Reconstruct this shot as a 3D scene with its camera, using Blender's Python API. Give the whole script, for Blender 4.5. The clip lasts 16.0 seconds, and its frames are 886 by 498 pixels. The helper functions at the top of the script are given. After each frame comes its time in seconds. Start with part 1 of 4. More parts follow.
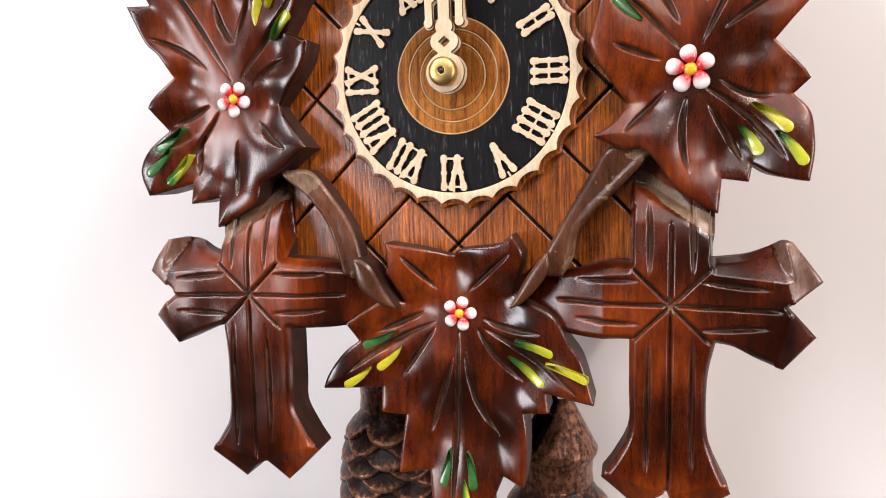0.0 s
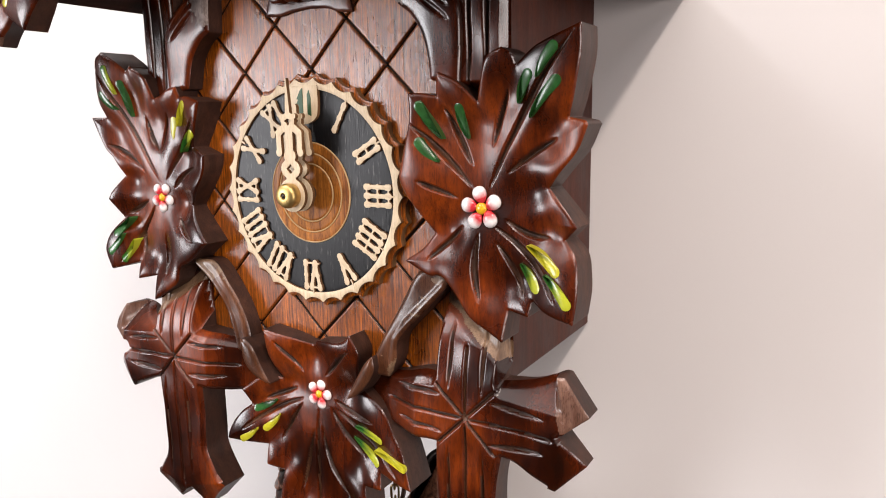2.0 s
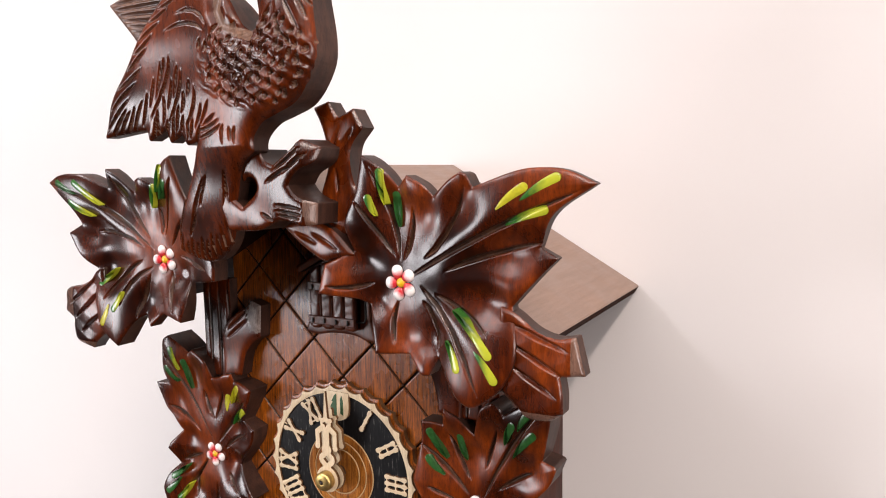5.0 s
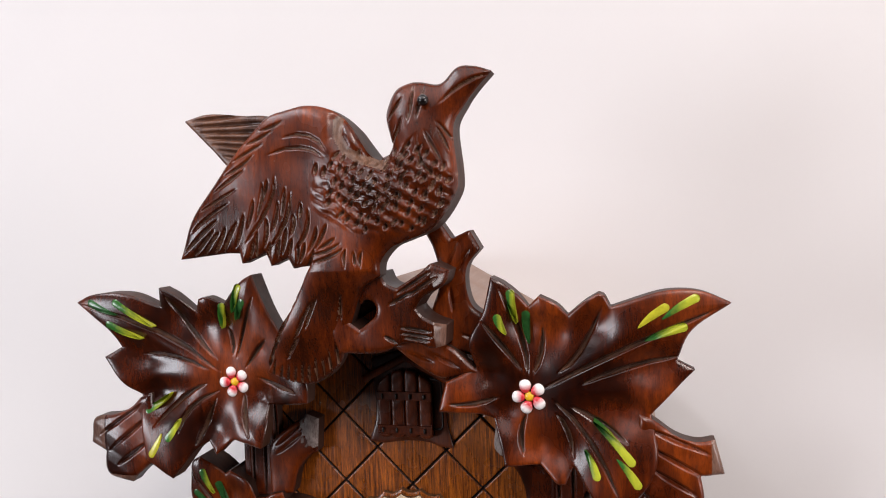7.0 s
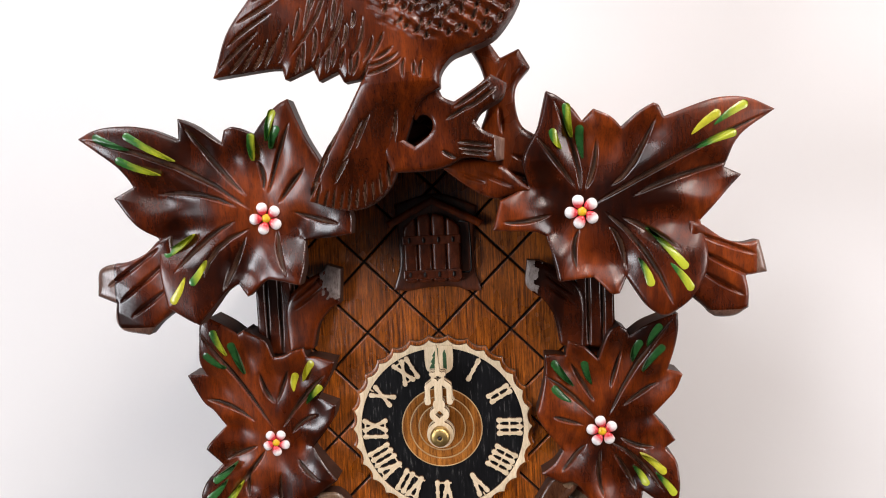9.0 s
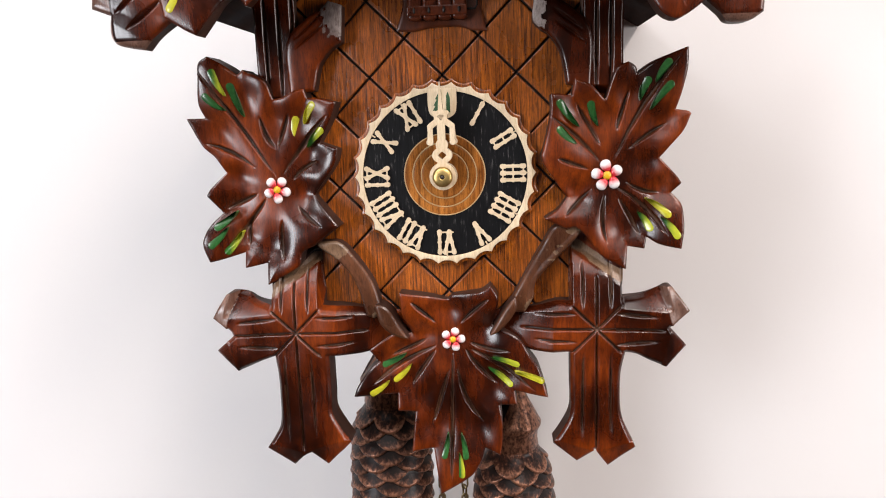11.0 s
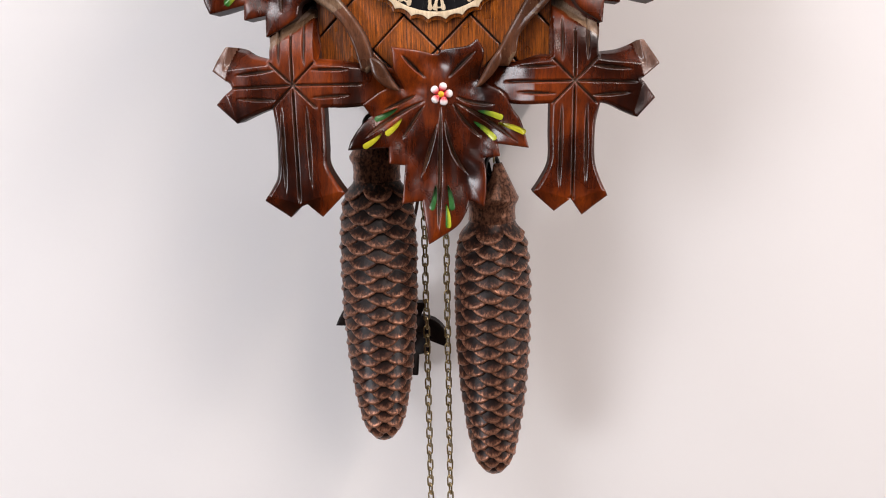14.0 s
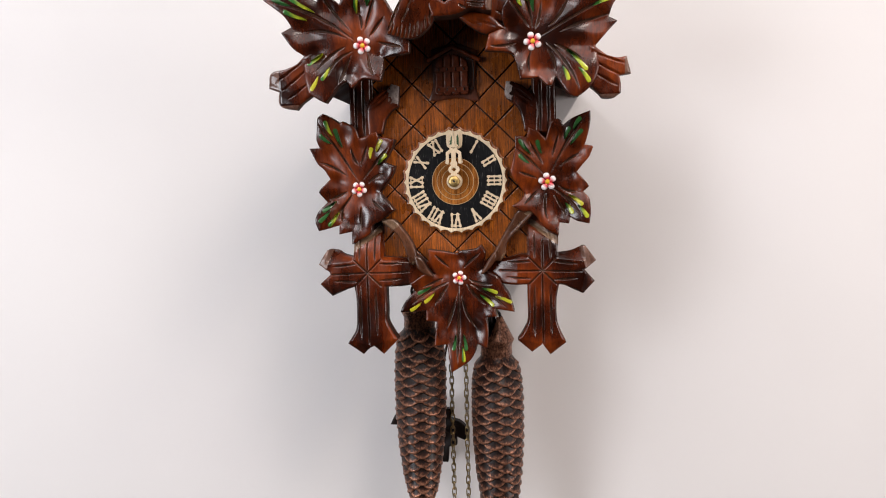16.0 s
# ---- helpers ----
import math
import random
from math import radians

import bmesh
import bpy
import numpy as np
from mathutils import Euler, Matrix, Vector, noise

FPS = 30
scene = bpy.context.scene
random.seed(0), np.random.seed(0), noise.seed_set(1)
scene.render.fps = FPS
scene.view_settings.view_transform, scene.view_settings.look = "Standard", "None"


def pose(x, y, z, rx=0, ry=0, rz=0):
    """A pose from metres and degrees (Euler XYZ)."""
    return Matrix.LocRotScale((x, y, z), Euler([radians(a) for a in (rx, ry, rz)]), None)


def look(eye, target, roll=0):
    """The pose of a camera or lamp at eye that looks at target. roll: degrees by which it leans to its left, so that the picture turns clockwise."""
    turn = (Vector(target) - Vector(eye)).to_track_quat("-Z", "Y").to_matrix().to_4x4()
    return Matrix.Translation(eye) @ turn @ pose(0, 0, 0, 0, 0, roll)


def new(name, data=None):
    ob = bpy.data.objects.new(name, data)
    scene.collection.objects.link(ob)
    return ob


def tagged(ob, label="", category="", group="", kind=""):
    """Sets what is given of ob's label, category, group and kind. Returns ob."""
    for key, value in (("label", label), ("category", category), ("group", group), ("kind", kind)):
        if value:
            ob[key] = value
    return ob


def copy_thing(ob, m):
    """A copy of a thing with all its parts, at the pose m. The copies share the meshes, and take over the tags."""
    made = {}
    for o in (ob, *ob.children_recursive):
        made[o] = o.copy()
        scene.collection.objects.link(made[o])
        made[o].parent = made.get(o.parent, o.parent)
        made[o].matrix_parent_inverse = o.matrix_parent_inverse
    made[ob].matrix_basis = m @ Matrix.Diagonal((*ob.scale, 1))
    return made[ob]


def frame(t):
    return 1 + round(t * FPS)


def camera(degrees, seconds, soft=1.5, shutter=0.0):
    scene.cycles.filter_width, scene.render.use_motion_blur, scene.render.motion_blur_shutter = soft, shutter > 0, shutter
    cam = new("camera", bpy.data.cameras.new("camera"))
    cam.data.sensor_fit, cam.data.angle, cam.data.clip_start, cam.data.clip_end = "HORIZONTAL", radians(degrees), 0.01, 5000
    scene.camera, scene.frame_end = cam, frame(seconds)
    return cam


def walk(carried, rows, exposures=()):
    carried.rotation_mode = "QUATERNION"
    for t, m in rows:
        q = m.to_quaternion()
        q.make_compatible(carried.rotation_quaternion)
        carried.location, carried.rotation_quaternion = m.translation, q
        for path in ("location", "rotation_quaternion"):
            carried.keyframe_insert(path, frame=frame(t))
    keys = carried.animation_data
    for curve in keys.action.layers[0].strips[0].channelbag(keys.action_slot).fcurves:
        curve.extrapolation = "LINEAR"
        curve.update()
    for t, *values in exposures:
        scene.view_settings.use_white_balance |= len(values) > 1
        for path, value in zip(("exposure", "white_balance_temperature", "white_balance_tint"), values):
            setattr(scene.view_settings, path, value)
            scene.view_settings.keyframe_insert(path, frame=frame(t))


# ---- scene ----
# ---- camera ----
CLOCK_Z = 1.5  # height of the dial centre above the floor
cam = camera(63.85, 16.0, soft=1.05)
PATH = [
    (0.00, 0.0548, -0.2184, -0.0287, 83.58, 1.13, 14.93),
    (0.50, 0.0918, -0.2096, -0.0231, 81.96, 1.05, 18.81),
    (1.00, 0.1285, -0.2058, -0.0097, 80.55, 1.02, 23.67),
    (1.50, 0.1542, -0.2015, 0.0068, 80.14, 1.06, 27.94),
    (2.00, 0.1692, -0.1931, 0.0249, 79.67, 0.96, 30.40),
    (2.50, 0.1798, -0.1894, 0.0443, 79.57, 0.61, 31.50),
    (3.00, 0.1895, -0.1926, 0.0635, 79.92, 0.42, 32.19),
    (3.50, 0.1991, -0.1995, 0.0811, 80.80, 0.24, 32.51),
    (4.00, 0.2053, -0.2112, 0.0987, 82.03, 0.39, 31.78),
    (4.50, 0.2026, -0.2264, 0.1172, 82.85, 0.41, 30.87),
    (4.80, 0.1961, -0.2374, 0.1284, 83.24, 0.52, 29.82),
    (5.00, 0.1915, -0.2448, 0.1347, 83.62, 0.76, 29.07),
    (5.20, 0.1865, -0.2524, 0.1397, 84.08, 1.15, 28.13),
    (6.25, 0.1366, -0.2829, 0.1645, 86.50, 1.84, 20.64),
    (7.30, 0.0767, -0.2983, 0.1626, 87.30, 2.10, 11.83),
    (7.50, 0.0654, -0.3011, 0.1589, 87.45, 2.32, 10.33),
    (8.00, 0.0464, -0.3044, 0.1467, 86.63, 2.63, 7.12),
    (8.50, 0.0346, -0.3061, 0.1292, 85.60, 2.53, 5.17),
    (9.00, 0.0272, -0.3058, 0.1096, 84.46, 2.51, 4.10),
    (9.20, 0.0263, -0.3059, 0.1015, 83.83, 2.56, 4.00),
    (10.25, 0.0236, -0.3089, 0.0601, 81.16, 2.44, 3.98),
    (11.30, 0.0252, -0.3122, 0.0125, 78.40, 1.89, 4.62),
    (11.50, 0.0224, -0.3122, 0.0060, 77.35, 1.64, 4.25),
    (12.00, 0.0226, -0.3124, -0.0236, 76.51, 1.35, 4.32),
    (12.20, 0.0216, -0.3120, -0.0348, 76.14, 1.19, 4.15),
    (12.50, 0.0199, -0.3115, -0.0503, 75.87, 0.97, 3.97),
    (13.00, 0.0198, -0.3136, -0.0668, 74.25, 0.71, 3.82),
    (13.20, 0.0197, -0.3172, -0.0729, 74.01, 0.57, 3.80),
    (13.50, 0.0183, -0.3264, -0.0785, 74.17, 0.48, 3.43),
    (13.70, 0.0149, -0.3366, -0.0766, 74.85, 0.65, 2.57),
    (14.00, 0.0098, -0.3556, -0.0676, 76.56, 1.02, 1.19),
    (14.20, 0.0091, -0.3685, -0.0585, 77.52, 1.09, 0.70),
    (14.50, 0.0111, -0.3888, -0.0430, 78.81, 1.07, 0.52),
    (15.00, 0.0230, -0.4323, -0.0282, 81.12, 1.29, 2.06),
    (15.50, 0.0320, -0.4889, -0.0156, 83.26, 1.50, 3.23),
    (16.00, 0.0442, -0.5470, 0.0035, 84.22, 1.47, 5.59),
]
walk(cam, [(t, pose(x, y, CLOCK_Z + z, rx, ry, rz)) for t, x, y, z, rx, ry, rz in PATH],
     exposures=[(0.0, 0.38, 6600, 16), (1.5, 0.27, 6650, 15), (4.0, 0.12, 6750, 16), (7.5, -0.27, 6350, 14), (9.0, 0.03, 6350, 12), (11.5, 0.22, 6450, 13), (12.5, 0.15, 6500, 14), (15.0, -0.03, 6450, 14), (16.0, -0.14, 6450, 13)])

# ---- light: two ceiling strips that run towards the clock wall, a window left, added fills ----
world = bpy.data.worlds.new("room_world")
world.use_nodes = True
world.node_tree.nodes["Background"].inputs[0].default_value = (1.0, 0.97, 0.95, 1)
world.node_tree.nodes["Background"].inputs[1].default_value = 0.15
scene.world = world


def softbox(name, eye, target, size, watts, colour):
    data = bpy.data.lights.new(name, "AREA")
    data.shape, data.size, data.size_y, data.energy, data.color = "RECTANGLE", size[0], size[1], watts, colour
    ob = new(name, data)
    ob.matrix_world = look(eye, target)
    return ob


strip_left = softbox("ceiling_strip", (-0.95, -1.10, 2.66), (-0.95, -1.09, 0), (0.30, 1.5), 18.5, (0.96, 0.97, 1.0))
strip_right = softbox("ceiling_strip", (0.79, -1.10, 2.66), (0.79, -1.09, 0), (0.10, 1.5), 24, (1.0, 0.88, 0.78))
softbox("window_left", (-1.48, -1.42, 1.50), (0, 0, 1.50), (0.60, 0.64), 20, (0.94, 0.97, 1.0))
# added fill from the right, brightens the wall on that side
softbox("fill_right", (2.12, -0.95, 1.60), (0.2, 0, 1.50), (0.9, 0.9), 32, (1.0, 0.94, 0.90))
# added overhead fill that lifts the ambient light
softbox("ceiling_fill", (0.0, -1.0, 2.67), (0.0, -0.99, 0), (3.2, 1.6), 31, (1.0, 0.97, 0.94))


# ---- materials ----
def node(nt, kind, **ins):
    n = nt.nodes.new(kind)
    for key, value in ins.items():
        n.inputs[key.replace("_", " ")].default_value = value
    return n


def material(name, rough=0.5, metal=0.0, coat=0.0, gloss=0.5):
    m = bpy.data.materials.new(name)
    m.use_nodes = True
    b = m.node_tree.nodes["Principled BSDF"]
    b.inputs["Roughness"].default_value, b.inputs["Metallic"].default_value = rough, metal
    b.inputs["Coat Weight"].default_value, b.inputs["Coat Roughness"].default_value = coat, 0.18
    b.inputs["Specular IOR Level"].default_value = gloss
    return m, m.node_tree, b


def ramp(nt, source, stops):
    r = nt.nodes.new("ShaderNodeValToRGB")
    while len(r.color_ramp.elements) < len(stops):
        r.color_ramp.elements.new(0.5)
    for e, (at, c) in zip(r.color_ramp.elements, stops):
        e.position, e.color = at, (*c, 1)
    nt.links.new(source, r.inputs[0])
    return r


def coords(nt, scale, kind="Object"):
    tc, mp = nt.nodes.new("ShaderNodeTexCoord"), nt.nodes.new("ShaderNodeMapping")
    mp.inputs["Scale"].default_value = scale
    nt.links.new(tc.outputs[kind], mp.inputs[0])
    return mp.outputs[0]


def noise_tex(nt, at, scale, detail=4, rough=0.6, distortion=0.0):
    n = node(nt, "ShaderNodeTexNoise", Scale=scale, Detail=detail, Roughness=rough, Distortion=distortion)
    nt.links.new(at, n.inputs["Vector"])
    return n.outputs["Fac"]


def mix(nt, kind, fac, a, b):
    m = nt.nodes.new("ShaderNodeMix")
    m.data_type, m.blend_type = "RGBA", kind
    for socket, value in ((m.inputs[0], fac), (m.inputs[6], a), (m.inputs[7], b)):
        if isinstance(value, (int, float)):
            socket.default_value = value
        elif isinstance(value, tuple):
            socket.default_value = (*value, 1)
        else:
            nt.links.new(value, socket)
    return m.outputs[2]


def bump(nt, b, height, strength, distance=0.0004):
    n = node(nt, "ShaderNodeBump", Strength=strength, Distance=distance)
    nt.links.new(height, n.inputs["Height"])
    nt.links.new(n.outputs[0], b.inputs["Normal"])


def wood(name, dark, light, rough, coat, grain=(420, 420, 22), contrast=(0.3, 0.72), blotch=0.5, relief=0.2, gloss=0.4, patch=(52, 52, 38)):
    """Stained wood with its grain along z and slow blotches of stain."""
    m, nt, b = material(name, rough, 0.0, coat, gloss)
    g = noise_tex(nt, coords(nt, grain), 1.0, 5, 0.65, 0.4)
    body = ramp(nt, g, [(contrast[0], dark), (contrast[1], light)])
    s = noise_tex(nt, coords(nt, patch), 1.0, 3, 0.5)
    stain = ramp(nt, s, [(0.37, (0.07, 0.05, 0.06)), (0.50, (0.38, 0.32, 0.31)), (0.62, (1, 1, 1))])
    pores = ramp(nt, noise_tex(nt, coords(nt, (2600, 2600, 420)), 1.0, 2, 0.7), [(0.36, (0.42, 0.38, 0.36)), (0.50, (1, 1, 1))])
    stained = mix(nt, "MULTIPLY", blotch, body.outputs[0], stain.outputs[0])
    nt.links.new(mix(nt, "MULTIPLY", 0.7 if blotch > 0.3 else 0.25, stained, pores.outputs[0]), b.inputs["Base Color"])
    r = ramp(nt, s, [(0.3, (rough * 0.75,) * 3), (0.75, (min(1, rough * 1.3),) * 3)])
    nt.links.new(r.outputs[0], b.inputs["Roughness"])
    tool = noise_tex(nt, coords(nt, (1, 1, 1)), 210, 2, 0.5)
    bump(nt, b, mix(nt, "ADD", 1.0, g, tool), relief, 0.0003)
    return m


M_CARVED = wood("stained_carved_wood", (0.066, 0.0085, 0.0006), (0.300, 0.0490, 0.0026), 0.28, 0.0, grain=(520, 520, 60), contrast=(0.26, 0.76), blotch=0.98, gloss=0.54, relief=0.09, patch=(30, 30, 24))
M_CUT = wood("gouged_bare_wood", (0.028, 0.010, 0.005), (0.13, 0.052, 0.022), 0.5, 0.0, grain=(500, 500, 120), blotch=0.6)
# pale cut ends of the stubs, with lamp glare put into the tone
M_PALE = wood("cut_end_glare", (0.22, 0.165, 0.145), (0.46, 0.39, 0.36), 0.42, 0.0, grain=(300, 300, 300), blotch=0.7)
M_STEM = wood("thinly_stained_wood", (0.065, 0.021, 0.009), (0.19, 0.074, 0.034), 0.30, 0.0, grain=(300, 300, 60), blotch=0.6, gloss=0.45)
M_BIRD = wood("carved_bird_wood", (0.070, 0.0095, 0.0007), (0.310, 0.0520, 0.0030), 0.26, 0.0, grain=(520, 520, 60), contrast=(0.26, 0.76), blotch=0.88, gloss=0.48, relief=0.12, patch=(34, 34, 28))
# dark stain for under the roof, with the shade there put into the colour
M_UNDER = wood("unpolished_shaded_wood", (0.022, 0.0070, 0.0040), (0.045, 0.0140, 0.0075), 0.85, 0.0, grain=(260, 14, 260), blotch=0.4, gloss=0.08)
# gouge marks on the bird, paler to carry the sheen of their walls
M_QUILL = wood("pale_sheen_gouge", (0.095, 0.044, 0.026), (0.31, 0.170, 0.110), 0.34, 0.0, grain=(500, 500, 120), blotch=0.5)
# rubbed cut ends; on the cross arms the pale tint also carries sheen
M_FACET = wood("rubbed_sheen_facet", (0.14, 0.062, 0.040), (0.29, 0.165, 0.120), 0.27, 0.0, grain=(300, 300, 60), blotch=0.55, gloss=0.6)
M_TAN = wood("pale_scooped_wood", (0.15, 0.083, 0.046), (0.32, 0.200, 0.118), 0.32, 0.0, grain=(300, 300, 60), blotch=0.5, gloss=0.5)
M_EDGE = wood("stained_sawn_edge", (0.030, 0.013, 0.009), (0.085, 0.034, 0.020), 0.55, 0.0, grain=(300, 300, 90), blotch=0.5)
M_OAK = wood("stained_oak_panel", (0.085, 0.0165, 0.0010), (0.62, 0.158, 0.0085), 0.30, 0.0, grain=(2100, 2100, 70),
             contrast=(0.37, 0.65), blotch=0.35, relief=0.35, gloss=0.8)
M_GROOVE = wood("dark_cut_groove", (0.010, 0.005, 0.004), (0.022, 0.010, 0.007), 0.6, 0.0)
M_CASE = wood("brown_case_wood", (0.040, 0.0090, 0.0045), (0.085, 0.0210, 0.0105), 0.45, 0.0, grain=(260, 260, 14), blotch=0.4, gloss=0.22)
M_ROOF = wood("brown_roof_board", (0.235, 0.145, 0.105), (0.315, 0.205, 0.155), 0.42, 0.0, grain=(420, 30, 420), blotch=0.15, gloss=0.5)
M_DISC = wood("dial_centre_wood", (0.20, 0.060, 0.0090), (0.56, 0.205, 0.036), 0.42, 0.0, grain=(600, 600, 30), contrast=(0.36, 0.62), blotch=0.4, gloss=0.2, relief=0.4)
M_CREAM = wood("pale_maple_ply", (0.66, 0.50, 0.31), (0.84, 0.70, 0.50), 0.5, 0.0, grain=(500, 500, 40), blotch=0.15, relief=0.08)
M_BURNT = wood("burnt_ply_edge", (0.09, 0.040, 0.015), (0.28, 0.14, 0.055), 0.6, 0.0, blotch=0.3)
M_BLACK, _nt, _b = material("black_stained_dial", 0.36, gloss=0.28)
_g = noise_tex(_nt, coords(_nt, (1500, 1500, 170)), 1.0, 3, 0.6)
_nt.links.new(ramp(_nt, _g, [(0.30, (0.0035, 0.0035, 0.0042)), (0.62, (0.008, 0.008, 0.009)), (0.72, (0.10, 0.095, 0.09))]).outputs[0], _b.inputs["Base Color"])
bump(_nt, _b, _g, 0.3, 0.0003)
M_BOARD = wood("smooth_brown_board", (0.060, 0.0110, 0.0020), (0.18, 0.036, 0.0055), 0.34, 0.0, blotch=0.4, gloss=0.7)
M_DOOR = wood("door_plank_wood", (0.050, 0.010, 0.003), (0.18, 0.036, 0.010), 0.30, 0.0, grain=(500, 500, 200), blotch=0.4)


def plain(name, colour, rough=0.4, metal=0.0, coat=0.0, spots=0.15, scale=300):
    m, nt, b = material(name, rough, metal, coat)
    n = noise_tex(nt, coords(nt, (1, 1, 1)), scale, 3)
    low = tuple(c * (1 - spots) for c in colour)
    nt.links.new(ramp(nt, n, [(0.35, low), (0.65, colour)]).outputs[0], b.inputs["Base Color"])
    bump(nt, b, n, 0.15, 0.0002)
    return m


M_IRON = plain("blackened_iron", (0.025, 0.020, 0.018), 0.42, 0.6, spots=0.5)
M_BRASS = plain("worn_brass", (0.72, 0.50, 0.19), 0.42, 1.0, spots=0.35)
M_CHAIN = plain("antique_brass_wire", (0.52, 0.39, 0.20), 0.28, 1.0, spots=0.5)
M_SHAFT = plain("dark_steel_shaft", (0.05, 0.04, 0.035), 0.4, 0.7)
M_GREEN = plain("green_enamel", (0.028, 0.125, 0.028), 0.28, 0.0, 0.3, 0.35, 500)
M_YELLOW = plain("yellow_enamel", (0.50, 0.47, 0.025), 0.28, 0.0, 0.3, 0.25, 500)
M_POLLEN = plain("orange_yellow_enamel", (0.80, 0.46, 0.015), 0.3, 0.0, 0.3, 0.2, 500)
M_BEAD = plain("black_glass_bead", (0.008, 0.006, 0.006), 0.08, 0.0, 0.5)
M_LOGO = plain("dark_green_print", (0.03, 0.085, 0.035), 0.5)
M_LINE = plain("pale_engraved_line", (0.55, 0.36, 0.17), 0.5)


def two_tone(name, a, b_colour, lo, hi, axis=0):
    """Enamel brushed on wet in wet: one colour runs into the other across the stroke."""
    m, nt, b = material(name, 0.26, 0.0, 0.35)
    tc, sep = nt.nodes.new("ShaderNodeTexCoord"), nt.nodes.new("ShaderNodeSeparateXYZ")
    nt.links.new(tc.outputs["Generated"], sep.inputs[0])
    n = noise_tex(nt, coords(nt, (1, 1, 1)), 420, 3)
    add = nt.nodes.new("ShaderNodeMath")
    add.operation = "MULTIPLY_ADD"
    nt.links.new(n, add.inputs[0])
    add.inputs[1].default_value = 0.35
    nt.links.new(sep.outputs[axis], add.inputs[2])
    nt.links.new(ramp(nt, add.outputs[0], [(lo, a), (hi, b_colour)]).outputs[0], b.inputs["Base Color"])
    bump(nt, b, n, 0.2, 0.0002)
    return m


M_LIME = two_tone("green_and_yellow_enamel", (0.030, 0.13, 0.022), (0.42, 0.45, 0.03), 0.42, 0.85)
M_PETAL = two_tone("white_and_red_enamel", (0.62, 0.035, 0.045), (0.86, 0.80, 0.78), 0.45, 0.85)

# pine cone casting: black-brown ground, copper brushed over the raised scale rims
M_CONE, _nt, _b = material("copper_brushed_casting", 0.33, 0.0, gloss=0.2)
_at = _nt.nodes.new("ShaderNodeAttribute")
_at.attribute_name = "brushed"
_n = noise_tex(_nt, coords(_nt, (1, 1, 0.6)), 620, 4, 0.65)
_m = _nt.nodes.new("ShaderNodeMath")
_m.operation = "MULTIPLY_ADD"
_nt.links.new(_n, _m.inputs[0])
_m.inputs[1].default_value = 1.0
_nt.links.new(_at.outputs["Fac"], _m.inputs[2])
_nt.links.new(ramp(_nt, _m.outputs[0], [(0.60, (0.0115, 0.0066, 0.0056)), (0.78, (0.062, 0.025, 0.016)), (1.02, (0.36, 0.165, 0.100))]).outputs[0],
              _b.inputs["Base Color"])
_nt.links.new(ramp(_nt, _m.outputs[0], [(0.70, (0, 0, 0)), (1.0, (0.6, 0.6, 0.6))]).outputs[0], _b.inputs["Metallic"])
bump(_nt, _b, _n, 0.45, 0.0003)

# painted plaster
M_WALL, _nt, _b = material("white_painted_plaster", 0.75)
_n = noise_tex(_nt, coords(_nt, (1, 1, 1)), 260, 5, 0.6)
_s = noise_tex(_nt, coords(_nt, (1, 1, 1)), 3.0, 3, 0.5)
_nt.links.new(ramp(_nt, _s, [(0.3, (0.74, 0.715, 0.71)), (0.7, (0.78, 0.755, 0.745))]).outputs[0], _b.inputs["Base Color"])
bump(_nt, _b, _n, 0.06, 0.0004)
M_GREY = plain("grey_painted_plaster", (0.06, 0.059, 0.058), 0.8, spots=0.1, scale=40)
M_FLOOR = wood("oak_floor_board", (0.03, 0.018, 0.010), (0.075, 0.045, 0.024), 0.45, 0.1, grain=(60, 3, 60), blotch=0.3)


# ---- mesh helpers: clock drawings are in millimetres, x across, z up, y towards the wall ----
MM = 0.001


def mesh_of(name, verts, faces, mats, smooth=None, index=None):
    me = bpy.data.meshes.new(name)
    me.from_pydata([tuple(v) for v in verts], [], [tuple(f) for f in faces])
    for m in mats:
        me.materials.append(m)
    if index is not None:
        me.polygons.foreach_set("material_index", np.asarray(index, np.int32))
    flags = np.ones(len(me.polygons), bool) if smooth is None else np.asarray(smooth, bool)
    me.polygons.foreach_set("use_smooth", flags)
    me.update()
    return me


def bm_mesh(name, bm, mat, smooth=False):
    bmesh.ops.recalc_face_normals(bm, faces=bm.faces)
    me = bpy.data.meshes.new(name)
    bm.to_mesh(me)
    bm.free()
    me.materials.append(mat)
    me.polygons.foreach_set("use_smooth", np.full(len(me.polygons), smooth, bool))
    return me


def part(name, me, parent, label="", at=None):
    ob = new(name, me)
    ob.parent = parent
    if at is not None:
        ob.matrix_basis = at
    return tagged(ob, label)


def box_mesh(name, lo, hi, mat, bevel=0.6):
    """A block between two corners in millimetres, with eased edges."""
    bm = bmesh.new()
    bmesh.ops.create_cube(bm, size=1.0)
    lo, hi = Vector(lo), Vector(hi)
    for v in bm.verts:
        v.co = Vector((lo[k] + (v.co[k] + 0.5) * (hi[k] - lo[k])) * MM for k in range(3))
    if bevel:
        bmesh.ops.bevel(bm, geom=list(bm.edges), offset=bevel * MM, segments=2, affect="EDGES", profile=0.6)
    return bm_mesh(name, bm, mat)


